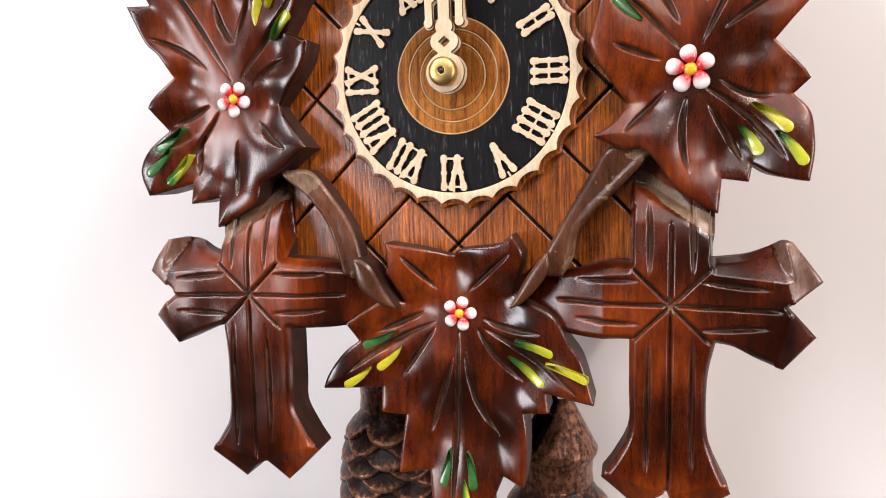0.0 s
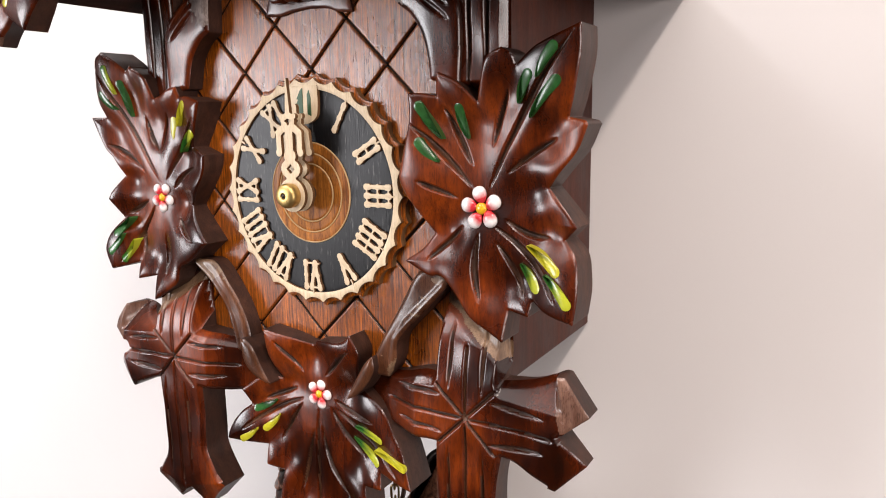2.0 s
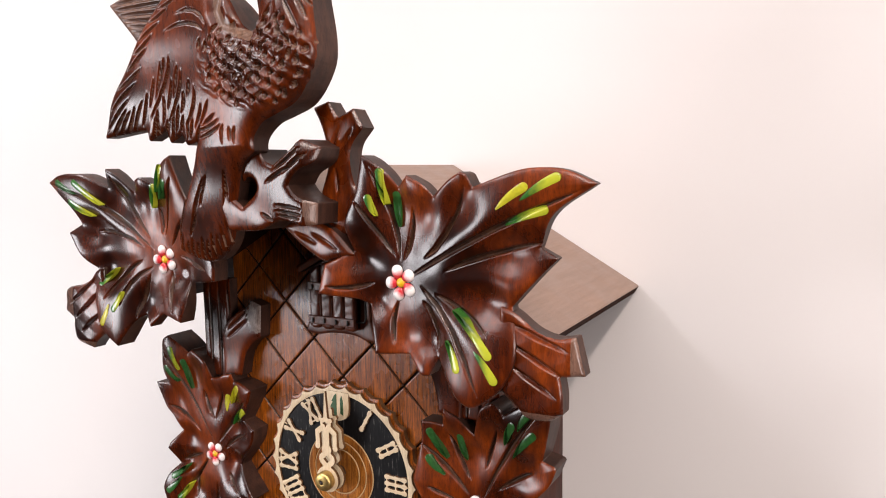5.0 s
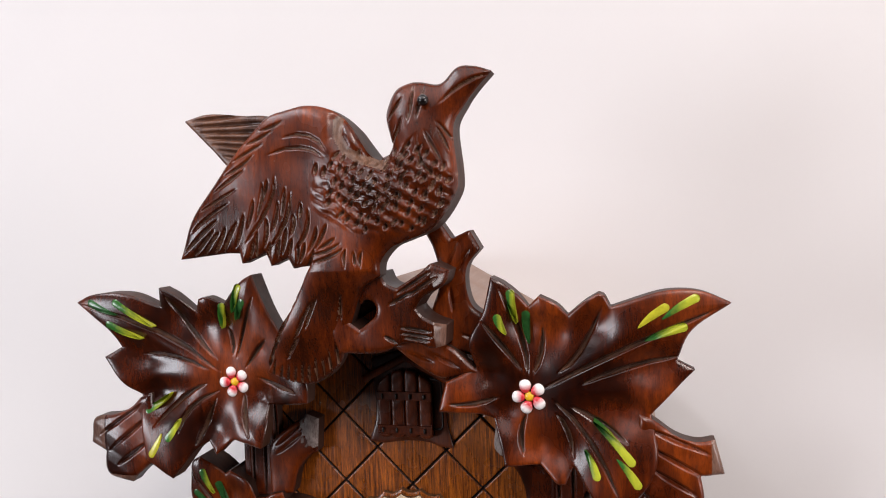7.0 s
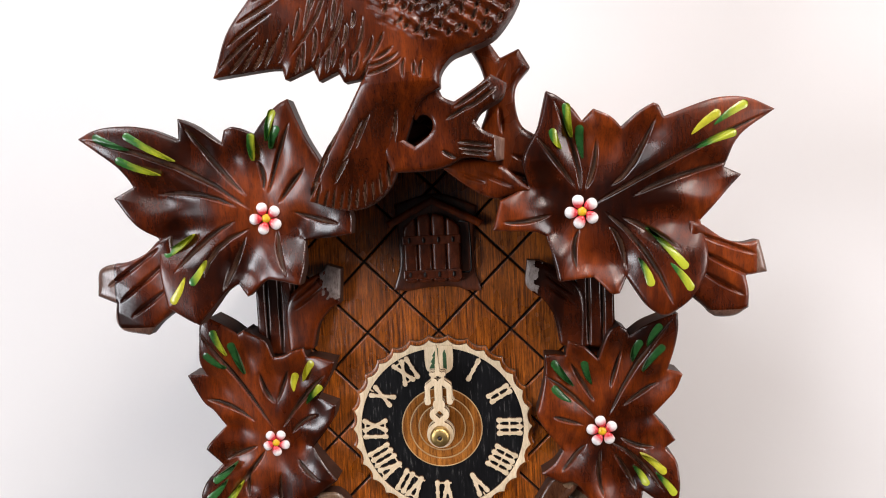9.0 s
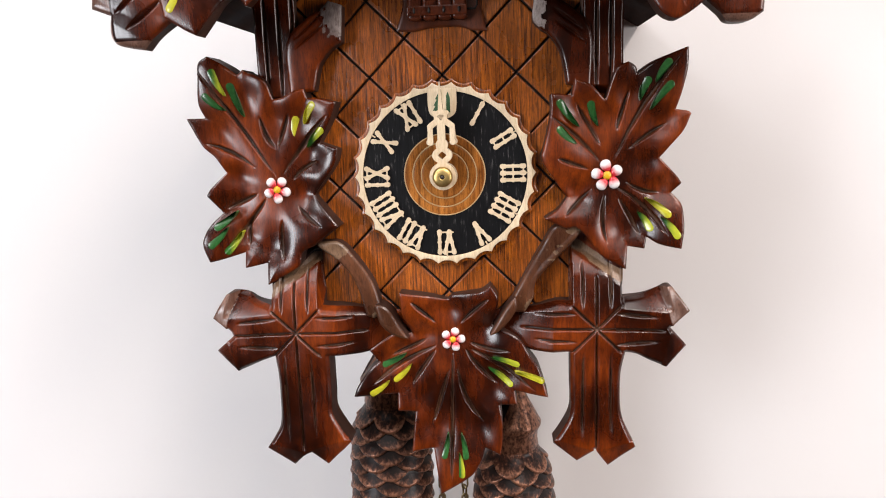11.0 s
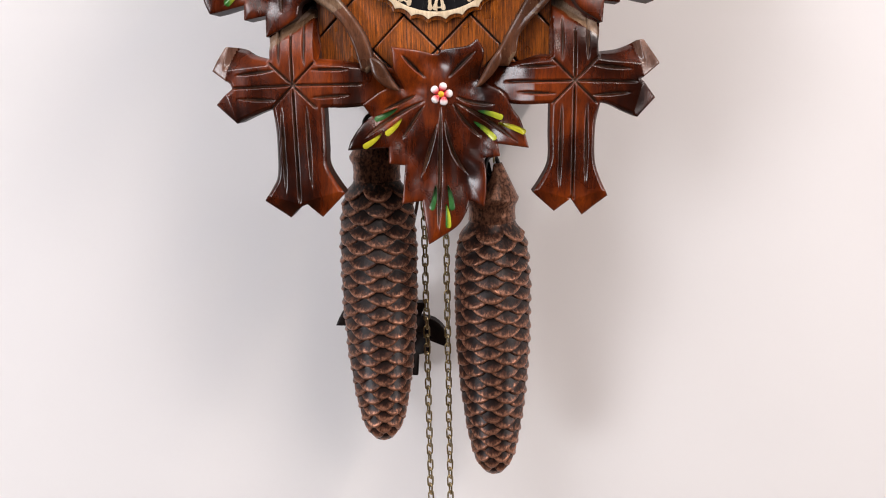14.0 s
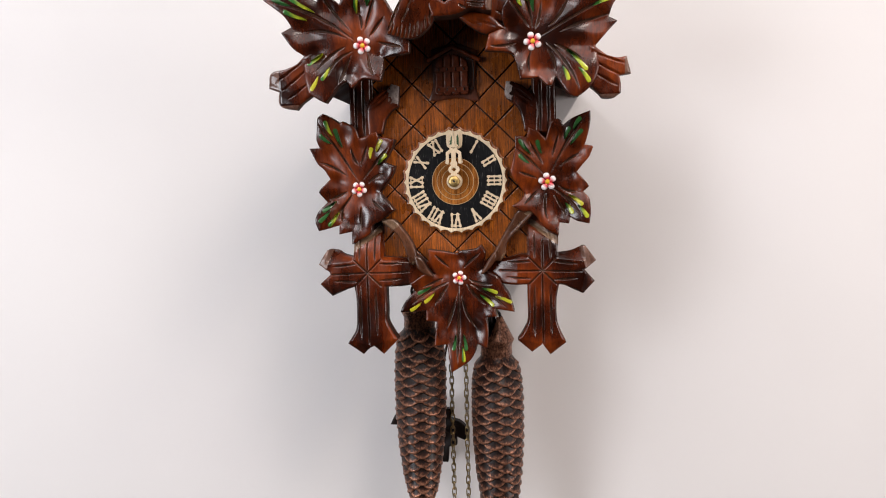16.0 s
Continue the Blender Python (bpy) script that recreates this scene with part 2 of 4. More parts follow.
def outline(points, sub=6, corner=48):
    """A closed curve through points: smooth where it bends gently, sharp at tips and notches."""
    p = np.array(points, float)
    n = len(p)
    tang = []
    for i in range(n):
        a, b = p[i] - p[i - 1], p[(i + 1) % n] - p[i]
        turn = abs(math.degrees(math.atan2(a[0] * b[1] - a[1] * b[0], a @ b)))
        tang.append(None if turn > corner else (a + b) / 2)
    out = []
    for i in range(n):
        a, b = p[i], p[(i + 1) % n]
        ta, tb = tang[i], tang[(i + 1) % n]
        ta = (b - a) if ta is None else ta
        tb = (b - a) if tb is None else tb
        cap = np.linalg.norm(b - a)
        ta, tb = (t * min(1.0, 1.2 * cap / (np.linalg.norm(t) + 1e-9)) for t in (ta, tb))
        for s in np.arange(sub) / sub:
            out.append((2 * s**3 - 3 * s**2 + 1) * a + (s**3 - 2 * s**2 + s) * ta + (3 * s**2 - 2 * s**3) * b + (s**3 - s**2) * tb)
    return np.array(out)


def inside_of(poly):
    """A function of x and z: the distance to a closed outline, below zero inside it."""
    a, b = poly, np.roll(poly, -1, 0)

    def distance(x, z):
        best, odd = np.full(x.shape, 1e9), np.zeros(x.shape, bool)
        for (ax, az), (bx, bz) in zip(a, b):
            ex, ez = bx - ax, bz - az
            k = np.clip(((x - ax) * ex + (z - az) * ez) / (ex * ex + ez * ez + 1e-12), 0, 1)
            best = np.minimum(best, (x - ax - k * ex) ** 2 + (z - az - k * ez) ** 2)
            if ez:
                odd ^= ((az > z) != (bz > z)) & (x < ax + (z - az) / ez * ex)
        return np.where(odd, -1, 1) * np.sqrt(best)

    distance.low, distance.high = poly.min(0), poly.max(0)
    return distance


def bounded(fn, low, high):
    fn.low, fn.high = np.array(low, float), np.array(high, float)
    return fn


def near(x, z, line):
    """Distance to a polyline, and how far along it (0 to 1)."""
    pts = np.array(line, float).reshape(-1, 2)
    best, along = np.full(x.shape, 1e9), np.zeros(x.shape)
    for i in range(len(pts) - 1):
        (ax, az), (bx, bz) = pts[i], pts[i + 1]
        ex, ez = bx - ax, bz - az
        k = np.clip(((x - ax) * ex + (z - az) * ez) / (ex * ex + ez * ez), 0, 1)
        d = np.hypot(x - ax - k * ex, z - az - k * ez)
        along = np.where(d < best, (i + k) / (len(pts) - 1), along)
        best = np.minimum(best, d)
    return best, along


def bend(line, sub=5):
    """A smooth line through three points given as six numbers."""
    a, b, c = np.array(line, float).reshape(3, 2)
    m = 2 * b - (a + c) / 2
    s = np.linspace(0, 1, sub)[:, None]
    return ((1 - s) ** 2 * a + 2 * s * (1 - s) * m + s**2 * c).ravel()


def score(x, z, line, width, depth):
    """A straight V-cut of even depth with short run-outs."""
    d, s = near(x, z, line)
    return depth * np.clip(np.minimum(s, 1 - s) * 9 + 0.1, 0, 1) * np.clip(1.3 * (1 - d / width), 0, 1)


def cut(x, z, line, width, depth):
    """A V-shaped gouge that runs out at both ends."""
    d, s = near(x, z, line)
    fade = np.clip(np.sin(math.pi * np.clip(s, 0, 1)), 0.05, 1) ** 0.6
    return depth * fade * np.clip(1.35 * (1 - d / (width * (0.25 + 0.75 * fade))), 0, 1)


def ripple(x, z, size, seed):
    """Slow hand-carved unevenness, about -1 to 1."""
    r = np.random.RandomState(seed)
    out = np.zeros(np.shape(x))
    for _ in range(6):
        a, p = r.uniform(0, 6.283, 2)
        k = 6.283 / size * r.uniform(0.6, 1.5)
        out = out + np.sin(k * (x * math.cos(a) + z * math.sin(a)) + p)
    return out / 3.2


def relief(name, dist, front, back, mats, cell=0.45, closed=True, tone=None):
    """A carved board: all of the plane where dist < 0, its face at y = front(x, z, dist), its sides cut straight to y = back."""
    (x0, z0), (x1, z1) = dist.low - 2 * cell, dist.high + 2 * cell
    gx, gz = np.arange(x0, x1 + cell, cell), np.arange(z0, z1 + cell, cell)
    X, Z = np.meshgrid(gx, gz, indexing="ij")
    D = dist(X, Z)
    mid = (D[:-1, :-1] + D[1:, :-1] + D[:-1, 1:] + D[1:, 1:]) / 4 < 0
    ii, jj = np.nonzero(mid)
    nz = len(gz)
    quads = np.stack([ii * nz + jj, (ii + 1) * nz + jj, (ii + 1) * nz + jj + 1, ii * nz + jj + 1], 1)
    used, flat = np.unique(quads, return_inverse=True)
    quads = flat.reshape(-1, 4)
    px, pz = X.ravel()[used].copy(), Z.ravel()[used].copy()
    edges = np.concatenate([quads[:, [k, (k + 1) % 4]] for k in range(4)])
    key = np.sort(edges, 1)
    _, first, count = np.unique(key[:, 0] * np.int64(len(used)) + key[:, 1], return_index=True, return_counts=True)
    rim = edges[first[count == 1]]
    rv = np.unique(rim)
    for _ in range(3):
        d, e = dist(px[rv], pz[rv]), 0.05
        gxv = (dist(px[rv] + e, pz[rv]) - dist(px[rv] - e, pz[rv])) / (2 * e)
        gzv = (dist(px[rv], pz[rv] + e) - dist(px[rv], pz[rv] - e)) / (2 * e)
        step = np.clip(d, -0.8 * cell, 0.8 * cell) / np.maximum(gxv**2 + gzv**2, 0.3)
        px[rv] -= step * gxv
        pz[rv] -= step * gzv
    py = np.broadcast_to(front(px, pz, np.minimum(dist(px, pz), 0)), px.shape)
    n = len(px)
    verts = [np.stack([px, py, pz], 1)]
    faces = [quads]
    kind = [np.zeros(len(quads), int)]
    where = np.full(n, -1)
    where[rv] = np.arange(len(rv))
    r = where[rim]
    top = np.stack([px[rv], py[rv], pz[rv]], 1)
    low = top.copy()
    low[:, 1] = back(low[:, 0], low[:, 2]) if callable(back) else back
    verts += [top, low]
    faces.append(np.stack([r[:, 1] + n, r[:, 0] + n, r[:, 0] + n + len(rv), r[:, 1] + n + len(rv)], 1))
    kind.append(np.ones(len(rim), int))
    if closed:
        flatback = verts[0].copy()
        flatback[:, 1] = back(px, pz) if callable(back) else back
        verts.append(flatback)
        faces.append(quads[:, ::-1] + n + 2 * len(rv))
        kind.append(np.ones(len(quads), int))
    mats = mats if isinstance(mats, (list, tuple)) else [mats]
    if tone is not None:      # a last material where tone(x, z) holds, or the one that tone names
        fx, fz = px[quads].mean(1), pz[quads].mean(1)
        named = np.asarray(tone(fx, fz))
        kind[0] = np.where(named, len(mats) - 1, 0) if named.dtype == bool else named
    kind = np.concatenate(kind)
    return mesh_of(name, np.concatenate(verts) * MM, np.concatenate(faces).tolist(), mats,
                   index=np.minimum(kind, len(mats) - 1))


def flat_face(y, ease=0.5):
    """A flat face at y with its rim eased over."""
    return lambda x, z, d: y + ease * np.exp(d / 0.45)


def tube(name, points, radius, mat, sides=10, closed=False):
    """A round bar along a line of points, in millimetres."""
    pts = [Vector(p) for p in points]
    n, verts, faces = len(pts), [], []
    up = None
    for i, p in enumerate(pts):
        a = pts[i - 1] if (i or closed) else p
        b = pts[(i + 1) % n] if (i + 1 < n or closed) else p
        t = (b - a).normalized()
        if up is None:
            up = t.orthogonal().normalized()
        up = (up - t * up.dot(t)).normalized()
        side = t.cross(up)
        rad = radius[i] if isinstance(radius, (list, tuple)) else radius
        for k in range(sides):
            ang = 2 * math.pi * k / sides
            verts.append((p + (up * math.cos(ang) + side * math.sin(ang)) * rad) * MM)
    for i in range(n if closed else n - 1):
        j = (i + 1) % n
        for k in range(sides):
            l = (k + 1) % sides
            faces.append((i * sides + k, i * sides + l, j * sides + l, j * sides + k))
    if not closed:
        faces += [tuple(range(sides))[::-1], tuple(range((n - 1) * sides, n * sides))]
    return mesh_of(name, verts, faces, [mat])


def lathe(name, profile, mat, sides=40, axis="y"):
    """Turned work: a profile of (radius, height) in millimetres, height along y or z."""
    verts, faces = [], []
    for r, h in profile:
        for k in range(sides):
            a = 2 * math.pi * k / sides
            c, s = r * math.cos(a), r * math.sin(a)
            verts.append(((c, h, s) if axis == "y" else (c, s, h)))
    for i in range(len(profile) - 1):
        for k in range(sides):
            l = (k + 1) % sides
            q = (i * sides + k, i * sides + l, (i + 1) * sides + l, (i + 1) * sides + k)
            faces.append(q if axis == "y" else q[::-1])
    me = mesh_of(name, np.array(verts) * MM, faces, [mat])
    bm = bmesh.new()
    bm.from_mesh(me)
    bmesh.ops.recalc_face_normals(bm, faces=bm.faces)
    bm.to_mesh(me)
    bm.free()
    return me


# ---- the room ----
WALL_Y = 0.1117


def slab(name, lo, hi, mat, label):
    ob = new(name, box_mesh(name, [v * 1000 for v in lo], [v * 1000 for v in hi], mat, 0))
    return tagged(ob, label, kind="structure")


slab("wall_north", (-2.2, WALL_Y, 0), (2.2, WALL_Y + 0.12, 2.7), M_WALL, "smooth white painted wall behind the cuckoo clock")
slab("wall_south", (-2.2, -3.32, 0), (2.2, -3.2, 2.7), M_GREY, "plain grey painted wall closing the room")
slab("wall_west", (-2.32, -3.32, 0), (-2.2, WALL_Y + 0.12, 2.7), M_GREY, "plain grey painted wall closing the room")
slab("wall_east", (2.2, -3.32, 0), (2.32, WALL_Y + 0.12, 2.7), M_GREY, "plain grey painted wall closing the room")
slab("floor", (-2.32, -3.32, -0.1), (2.32, WALL_Y + 0.12, 0), M_FLOOR, "plain brown wooden floor")
slab("ceiling", (-2.32, -3.32, 2.7), (2.32, WALL_Y + 0.12, 2.8), M_GREY, "plain dark grey ceiling")

# ---- the clock ----
clock = new("cuckoo_clock")
clock.location = (0, 0, CLOCK_Z)
tagged(clock, "dark-stained carved wooden cuckoo clock hanging on a white wall", "cuckoo clock", kind="thing")

# case
BACK = WALL_Y * 1000 - 0.5
PANEL = 4.5   # y of the front panel's face
SLOPE = (137.5 - 75.5) / 105.5


def roof_z(x):
    return 137.5 - SLOPE * abs(x)


for side in (-1, 1):
    lo, hi = sorted((side * 66, side * 58))
    part("side_panel", box_mesh("side_panel", (lo, PANEL + 5.5, -68), (hi, BACK, roof_z(66) - 6), M_CASE, 0.8), clock,
         "smooth brown side board of the case")
part("bottom_board", box_mesh("bottom_board", (-57.5, PANEL + 5.5, -68), (57.5, BACK, -62), M_CASE), clock)
part("back_board", box_mesh("back_board", (-57.5, BACK - 5, -61.5), (57.5, BACK, roof_z(57) - 8), M_CASE), clock)

# front panel: a pentagon under the roof with a diamond lattice sawn into it
front_shape = inside_of(np.array([(-64, -67), (64, -67), (64, roof_z(64) - 6), (0, 130), (-64, roof_z(64) - 6)], float))


def lattice_face(x, z, d):
    y = np.full(np.shape(x), PANEL)
    for s in (x + z, z - x):
        k = np.abs((s - 11 + 16) % 32 - 16) / math.sqrt(2)
        y = y + 1.4 * np.clip(1.8 * (1 - k / 0.56), 0, 1)
    return y


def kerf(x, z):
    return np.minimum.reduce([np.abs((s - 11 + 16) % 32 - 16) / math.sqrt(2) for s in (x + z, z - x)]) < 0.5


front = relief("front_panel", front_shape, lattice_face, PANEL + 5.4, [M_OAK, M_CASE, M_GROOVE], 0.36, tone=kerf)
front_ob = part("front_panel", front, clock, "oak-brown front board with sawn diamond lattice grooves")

# roof
for side in (-1, 1):
    bm = bmesh.new()
    quad = [(0, 137.5), (105.5, 75.5), (103.0, 71.2), (0, 131.7)]
    vs = [[bm.verts.new(((side * x if x else side * 0.15) * MM, y * MM, z * MM)) for x, z in quad] for y in (-34.6, BACK)]
    bm.faces.new(vs[0]); bm.faces.new(vs[1])
    for k in range(4):
        bm.faces.new((vs[0][k], vs[0][(k + 1) % 4], vs[1][(k + 1) % 4], vs[1][k]))
    bmesh.ops.bevel(bm, geom=list(bm.edges), offset=0.5 * MM, segments=1, affect="EDGES")
    board = part("roof_board", bm_mesh("roof_board", bm, M_ROOF), clock, "thin brown sloping roof board, its underside and front edge darkened for shade")
    # faces turned down or forward take the darker wood that carries their shade
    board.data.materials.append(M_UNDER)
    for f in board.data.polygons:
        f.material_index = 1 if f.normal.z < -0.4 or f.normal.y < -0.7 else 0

# ---- carved leaves ----
def trough_lines(poly_points, centre):
    """From every deep notch of an outline towards the flower."""
    p, c = np.array(poly_points, float), np.array(centre, float)
    lines = []
    for i in range(len(p)):
        a, b = p[i] - p[i - 1], p[(i + 1) % len(p)] - p[i]
        turn = math.degrees(math.atan2(a[0] * b[1] - a[1] * b[0], a @ b))
        if turn > 45:     # outlines run clockwise, so a notch turns left
            lines.append((*p[i], *(c + 0.35 * (p[i] - c))))
    return lines


def smoothed(fn, low, high, cell=0.8, spread=2.5):
    """A slow height field with its creases sanded away: fn on a grid, blurred, read back in between."""
    gx, gz = np.arange(low[0] - 4, high[0] + 4, cell), np.arange(low[1] - 4, high[1] + 4, cell)
    H = fn(*np.meshgrid(gx, gz, indexing="ij"))
    k = np.arange(-9, 10) * cell
    w = np.exp(-0.5 * (k / spread) ** 2)
    w /= w.sum()
    for axis in (0, 1):
        pad = [(9, 9) if a == axis else (0, 0) for a in (0, 1)]
        H = np.apply_along_axis(lambda v: np.convolve(v, w, "valid"), axis, np.pad(H, pad, "edge"))

    def read(x, z):
        u, v = np.clip((x - gx[0]) / cell, 0, len(gx) - 1.001), np.clip((z - gz[0]) / cell, 0, len(gz) - 1.001)
        i, j = u.astype(int), v.astype(int)
        a, b = u - i, v - j
        return (H[i, j] * (1 - a) + H[i + 1, j] * a) * (1 - b) + (H[i, j + 1] * (1 - a) + H[i + 1, j + 1] * a) * b

    return read


def leaf_face(points, centre, cuts, y0, lift, seed, hollow=3.0, curl=0.0):
    """The carved face of a leaf: hollow round its flower, swelling lobes, troughs to the notches, gouged veins."""
    cx, cz = centre
    curves = [bend(c) for c in cuts]
    troughs = trough_lines(points, centre)

    def base(x, z):
        r = np.hypot(x - cx, z - cz)
        h = -hollow * (0.5 * np.exp(-((r / 12.0) ** 2)) + 0.6 * np.exp(-((r / 30.0) ** 2))) + 0.7 * ripple(x, z, 46, seed)
        sunk = np.zeros(np.shape(x))
        for line in troughs:
            dd, s = near(x, z, line)
            slope = 1.0 - np.sqrt(dd**2 + 1.2) / 11.5
            sunk = np.maximum(sunk, 0.5 * (slope + np.sqrt(slope**2 + 0.05)) * np.interp(s, [0, 0.3, 1], [0.40, 1.0, 0.30]))
        return h - 7.0 * sunk

    p = np.array(points, float)
    swell = smoothed(base, p.min(0), p.max(0))

    def face(x, z, d):
        inner = -d
        h = 1.4 + 0.30 * lift * (1 - np.exp(-inner / 3.2)) - 0.45 * np.exp(-inner / 0.28) - curl * np.clip((np.abs(x) - 90) / 39, 0, 1) ** 1.4 + swell(x, z)
        for line in curves:
            dd, s = near(x, z, line)
            h = h - 0.5 * np.exp(-((dd / 3.2) ** 2)) * np.clip(3 * np.minimum(s, 1 - s) + 0.15, 0, 1)
            h = h - cut(x, z, line, 1.15, 1.6)
        return y0 - h

    face.gouged = lambda x, z: sum(cut(x, z, line, 1.05, 1.6) for line in curves) > 0.5
    return face


def stroke_mesh(name, face, dist, line, mat, wide):
    """A teardrop of enamel lying on a carved face: round at one end, drawn out to a tip."""
    ax, az, bx, bz = line
    ex, ez = bx - ax, bz - az
    length = math.hypot(ex, ez)

    def drop(x, z):
        u = ((x - ax) * ex + (z - az) * ez) / length
        v = ((x - ax) * -ez + (z - az) * ex) / length
        k = np.clip(u / length, 0, 1)
        rad = wide * np.power(1 - k, 0.75) * (0.85 + 0.55 * k) + 0.12
        v = v + 0.25 * wide * np.sin(k * 3.1)
        return np.hypot(v, u - np.clip(u, 0, length)) - rad

    bounded(drop, (min(ax, bx) - 2 * wide, min(az, bz) - 2 * wide), (max(ax, bx) + 2 * wide, max(az, bz) + 2 * wide))
    return relief(name, drop, lambda x, z, d: face(x, z, np.minimum(dist(x, z), 0)) - 0.10 - 0.22 * (1 - np.exp(d / 0.5)),
                  float(face(np.array([ax]), np.array([az]), np.array([-5.0]))[0]) + 0.2, [mat], 0.4, closed=False)


def petal_mesh():
    bm = bmesh.new()
    bmesh.ops.create_uvsphere(bm, u_segments=18, v_segments=10, radius=1.0)
    for v in bm.verts:
        k = 1.0 - 0.22 * v.co.x * -1
        v.co = Vector((v.co.x * 2.9, v.co.y * 1.35, v.co.z * 2.4 * k)) * MM
    return bm_mesh("petal", bm, M_PETAL, True)


def dot_mesh():
    bm = bmesh.new()
    bmesh.ops.create_uvsphere(bm, u_segments=16, v_segments=8, radius=1.0)
    for v in bm.verts:
        v.co = Vector((v.co.x * 2.0, v.co.y * 1.2, v.co.z * 2.0)) * MM
    return bm_mesh("flower_centre", bm, M_POLLEN, True)


PETAL, DOT = petal_mesh(), dot_mesh()
STROKE_MATS = {"g": M_GREEN, "y": M_YELLOW, "m": M_LIME}


def carved_leaf(points, centre, cuts, strokes, colours, y0, back, lift, spin, seed, label, size=1.0, hollow=4.5, curl=0.0, bloom=1.0):
    poly = outline(points)
    dist = inside_of(poly)
    carved = leaf_face(points, centre, cuts, y0, lift, seed, hollow, curl)

    def face(x, z, d):
        return np.minimum(carved(x, z, d), back - 1.2)

    face.gouged = carved.gouged
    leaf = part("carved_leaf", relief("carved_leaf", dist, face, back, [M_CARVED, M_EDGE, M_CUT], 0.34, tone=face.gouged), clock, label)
    for line, c in zip(strokes, colours):
        part("painted_stroke", stroke_mesh("painted_stroke", face, dist, line, STROKE_MATS[c], 1.8 * size), leaf,
             {"g": "green brush stroke", "y": "yellow brush stroke", "m": "green and yellow brush stroke"}[c])
    cx, cz = centre
    rnd = random.Random(seed)
    y = float(face(np.array([cx]), np.array([cz]), np.array([-9.0]))[0])
    for k in range(5):
        a = radians(spin + 72 * k)
        px, pz = cx + 4.4 * bloom * math.cos(a), cz + 4.4 * bloom * math.sin(a)
        py = float(face(np.array([px]), np.array([pz]), np.array([-9.0]))[0])
        turn = Matrix.Rotation(-(a + radians(rnd.uniform(-25, 25))), 4, "Y")
        part("petal", PETAL, leaf, "white petal brushed with red", Matrix.Translation((px * MM, (py - 0.4) * MM, pz * MM)) @ turn @ Matrix.Diagonal((bloom, bloom, bloom, 1)))
    part("flower_centre", DOT, leaf, "yellow flower centre", Matrix.Translation((cx * MM, (y - 0.5) * MM, cz * MM)) @ Matrix.Diagonal((bloom, bloom, bloom, 1)))
    return leaf


UL = [(-130,131),(-123,134),(-114,135),(-104,134),(-92,129),(-91,137),(-85,134),(-76,127),(-74,132),(-70,133),(-63,130),(-58,135),(-52,140),(-48,142),
      (-45,134),(-42,127),(-36,116),(-33,106),(-27,99),(-27,91),(-34,90),(-46,89),(-46,80),(-48,72),(-57,74),(-62,74),(-69,68),(-73,73),(-78,70),
      (-83,64),(-88,58),(-92,60),(-100,65),(-102,77),(-103,92),(-110,97),(-118,108),(-111,112),(-113,116),(-117,121)]
UL_CUTS = [[-126,130,-93,119,-67,102],[-89,134,-81,122,-68,107],[-102,109,-85,108,-72,103],[-96,79,-84,91,-73,97],[-85,77,-80,87,-68,94],
           [-78,71,-74,81,-69,91],[-57,93,-56,84,-53,76],[-50,100,-40,97,-32,95],[-55,104,-49,111,-44,116],[-59,108,-54,121,-48,133],[-61,109,-61,115,-63,120]]
UL_STROKES = [[-122,131,-110,126],[-110,131,-93,121],[-114,122,-99,116],[-99,86,-89,93],[-89,75,-84,83],[-97,68,-92,77],[-64,129,-64,120],[-54,137,-57,127],[-53,131,-56,124]]
carved_leaf(UL, (-60.8, 97.9), UL_CUTS, UL_STROKES, "gmmmmymmg", -42.6, -35.2, 4.0, 110, 3, "carved dark wooden leaf with a long curled tip and a painted flower", hollow=6.5, bloom=0.88, size=0.9)

UR = [(129,130),(120,134),(112,135),(104,134),(89,129),(87,133),(85,134),(80,131),(74,126),(70,130),(64,133),(60,129),(56,134),(51,138),(47,140),(44,128),
      (42,124),(38,116),(40,106),(29,101),(26,90),(41,89),(46,87),(49,76),(50,70),(63,71),(66,68),(69,65),(72,65),(75,71),(82,60),(86,57),(90,57),(99,64),
      (104,76),(102,91),(112,102),(117,107),(111,110),(116,121)][::-1]
UR_CUTS = [[63,98,95,115,124,128],[70,105,78,113,86,129],[78,101,93,107,113,112],[74,93,84,88,94,81],[68,95,81,81,91,61],[69,90,73,84,75,74],
           [58,89,56,82,57,74],[30,93,39,93,48,95],[43,124,50,115,57,105],[50,136,57,118,59,104],[65,122,64,112,61,104]]
UR_STROKES = [[117,132,106,125],[107,129,98,122],[113,122,100,117],[95,75,82,89],[97,67,90,76],[83,69,79,78],[54,134,56,123],[59,126,60,115],[49,125,52,119]]
carved_leaf(UR, (59.4, 95.7), UR_CUTS, UR_STROKES, "mymmmmmgm", -42.2, -34.8, 4.0, 40, 4, "carved dark wooden leaf with a long curled tip and a painted flower", hollow=5.0, curl=5.0, bloom=0.9, size=0.92)

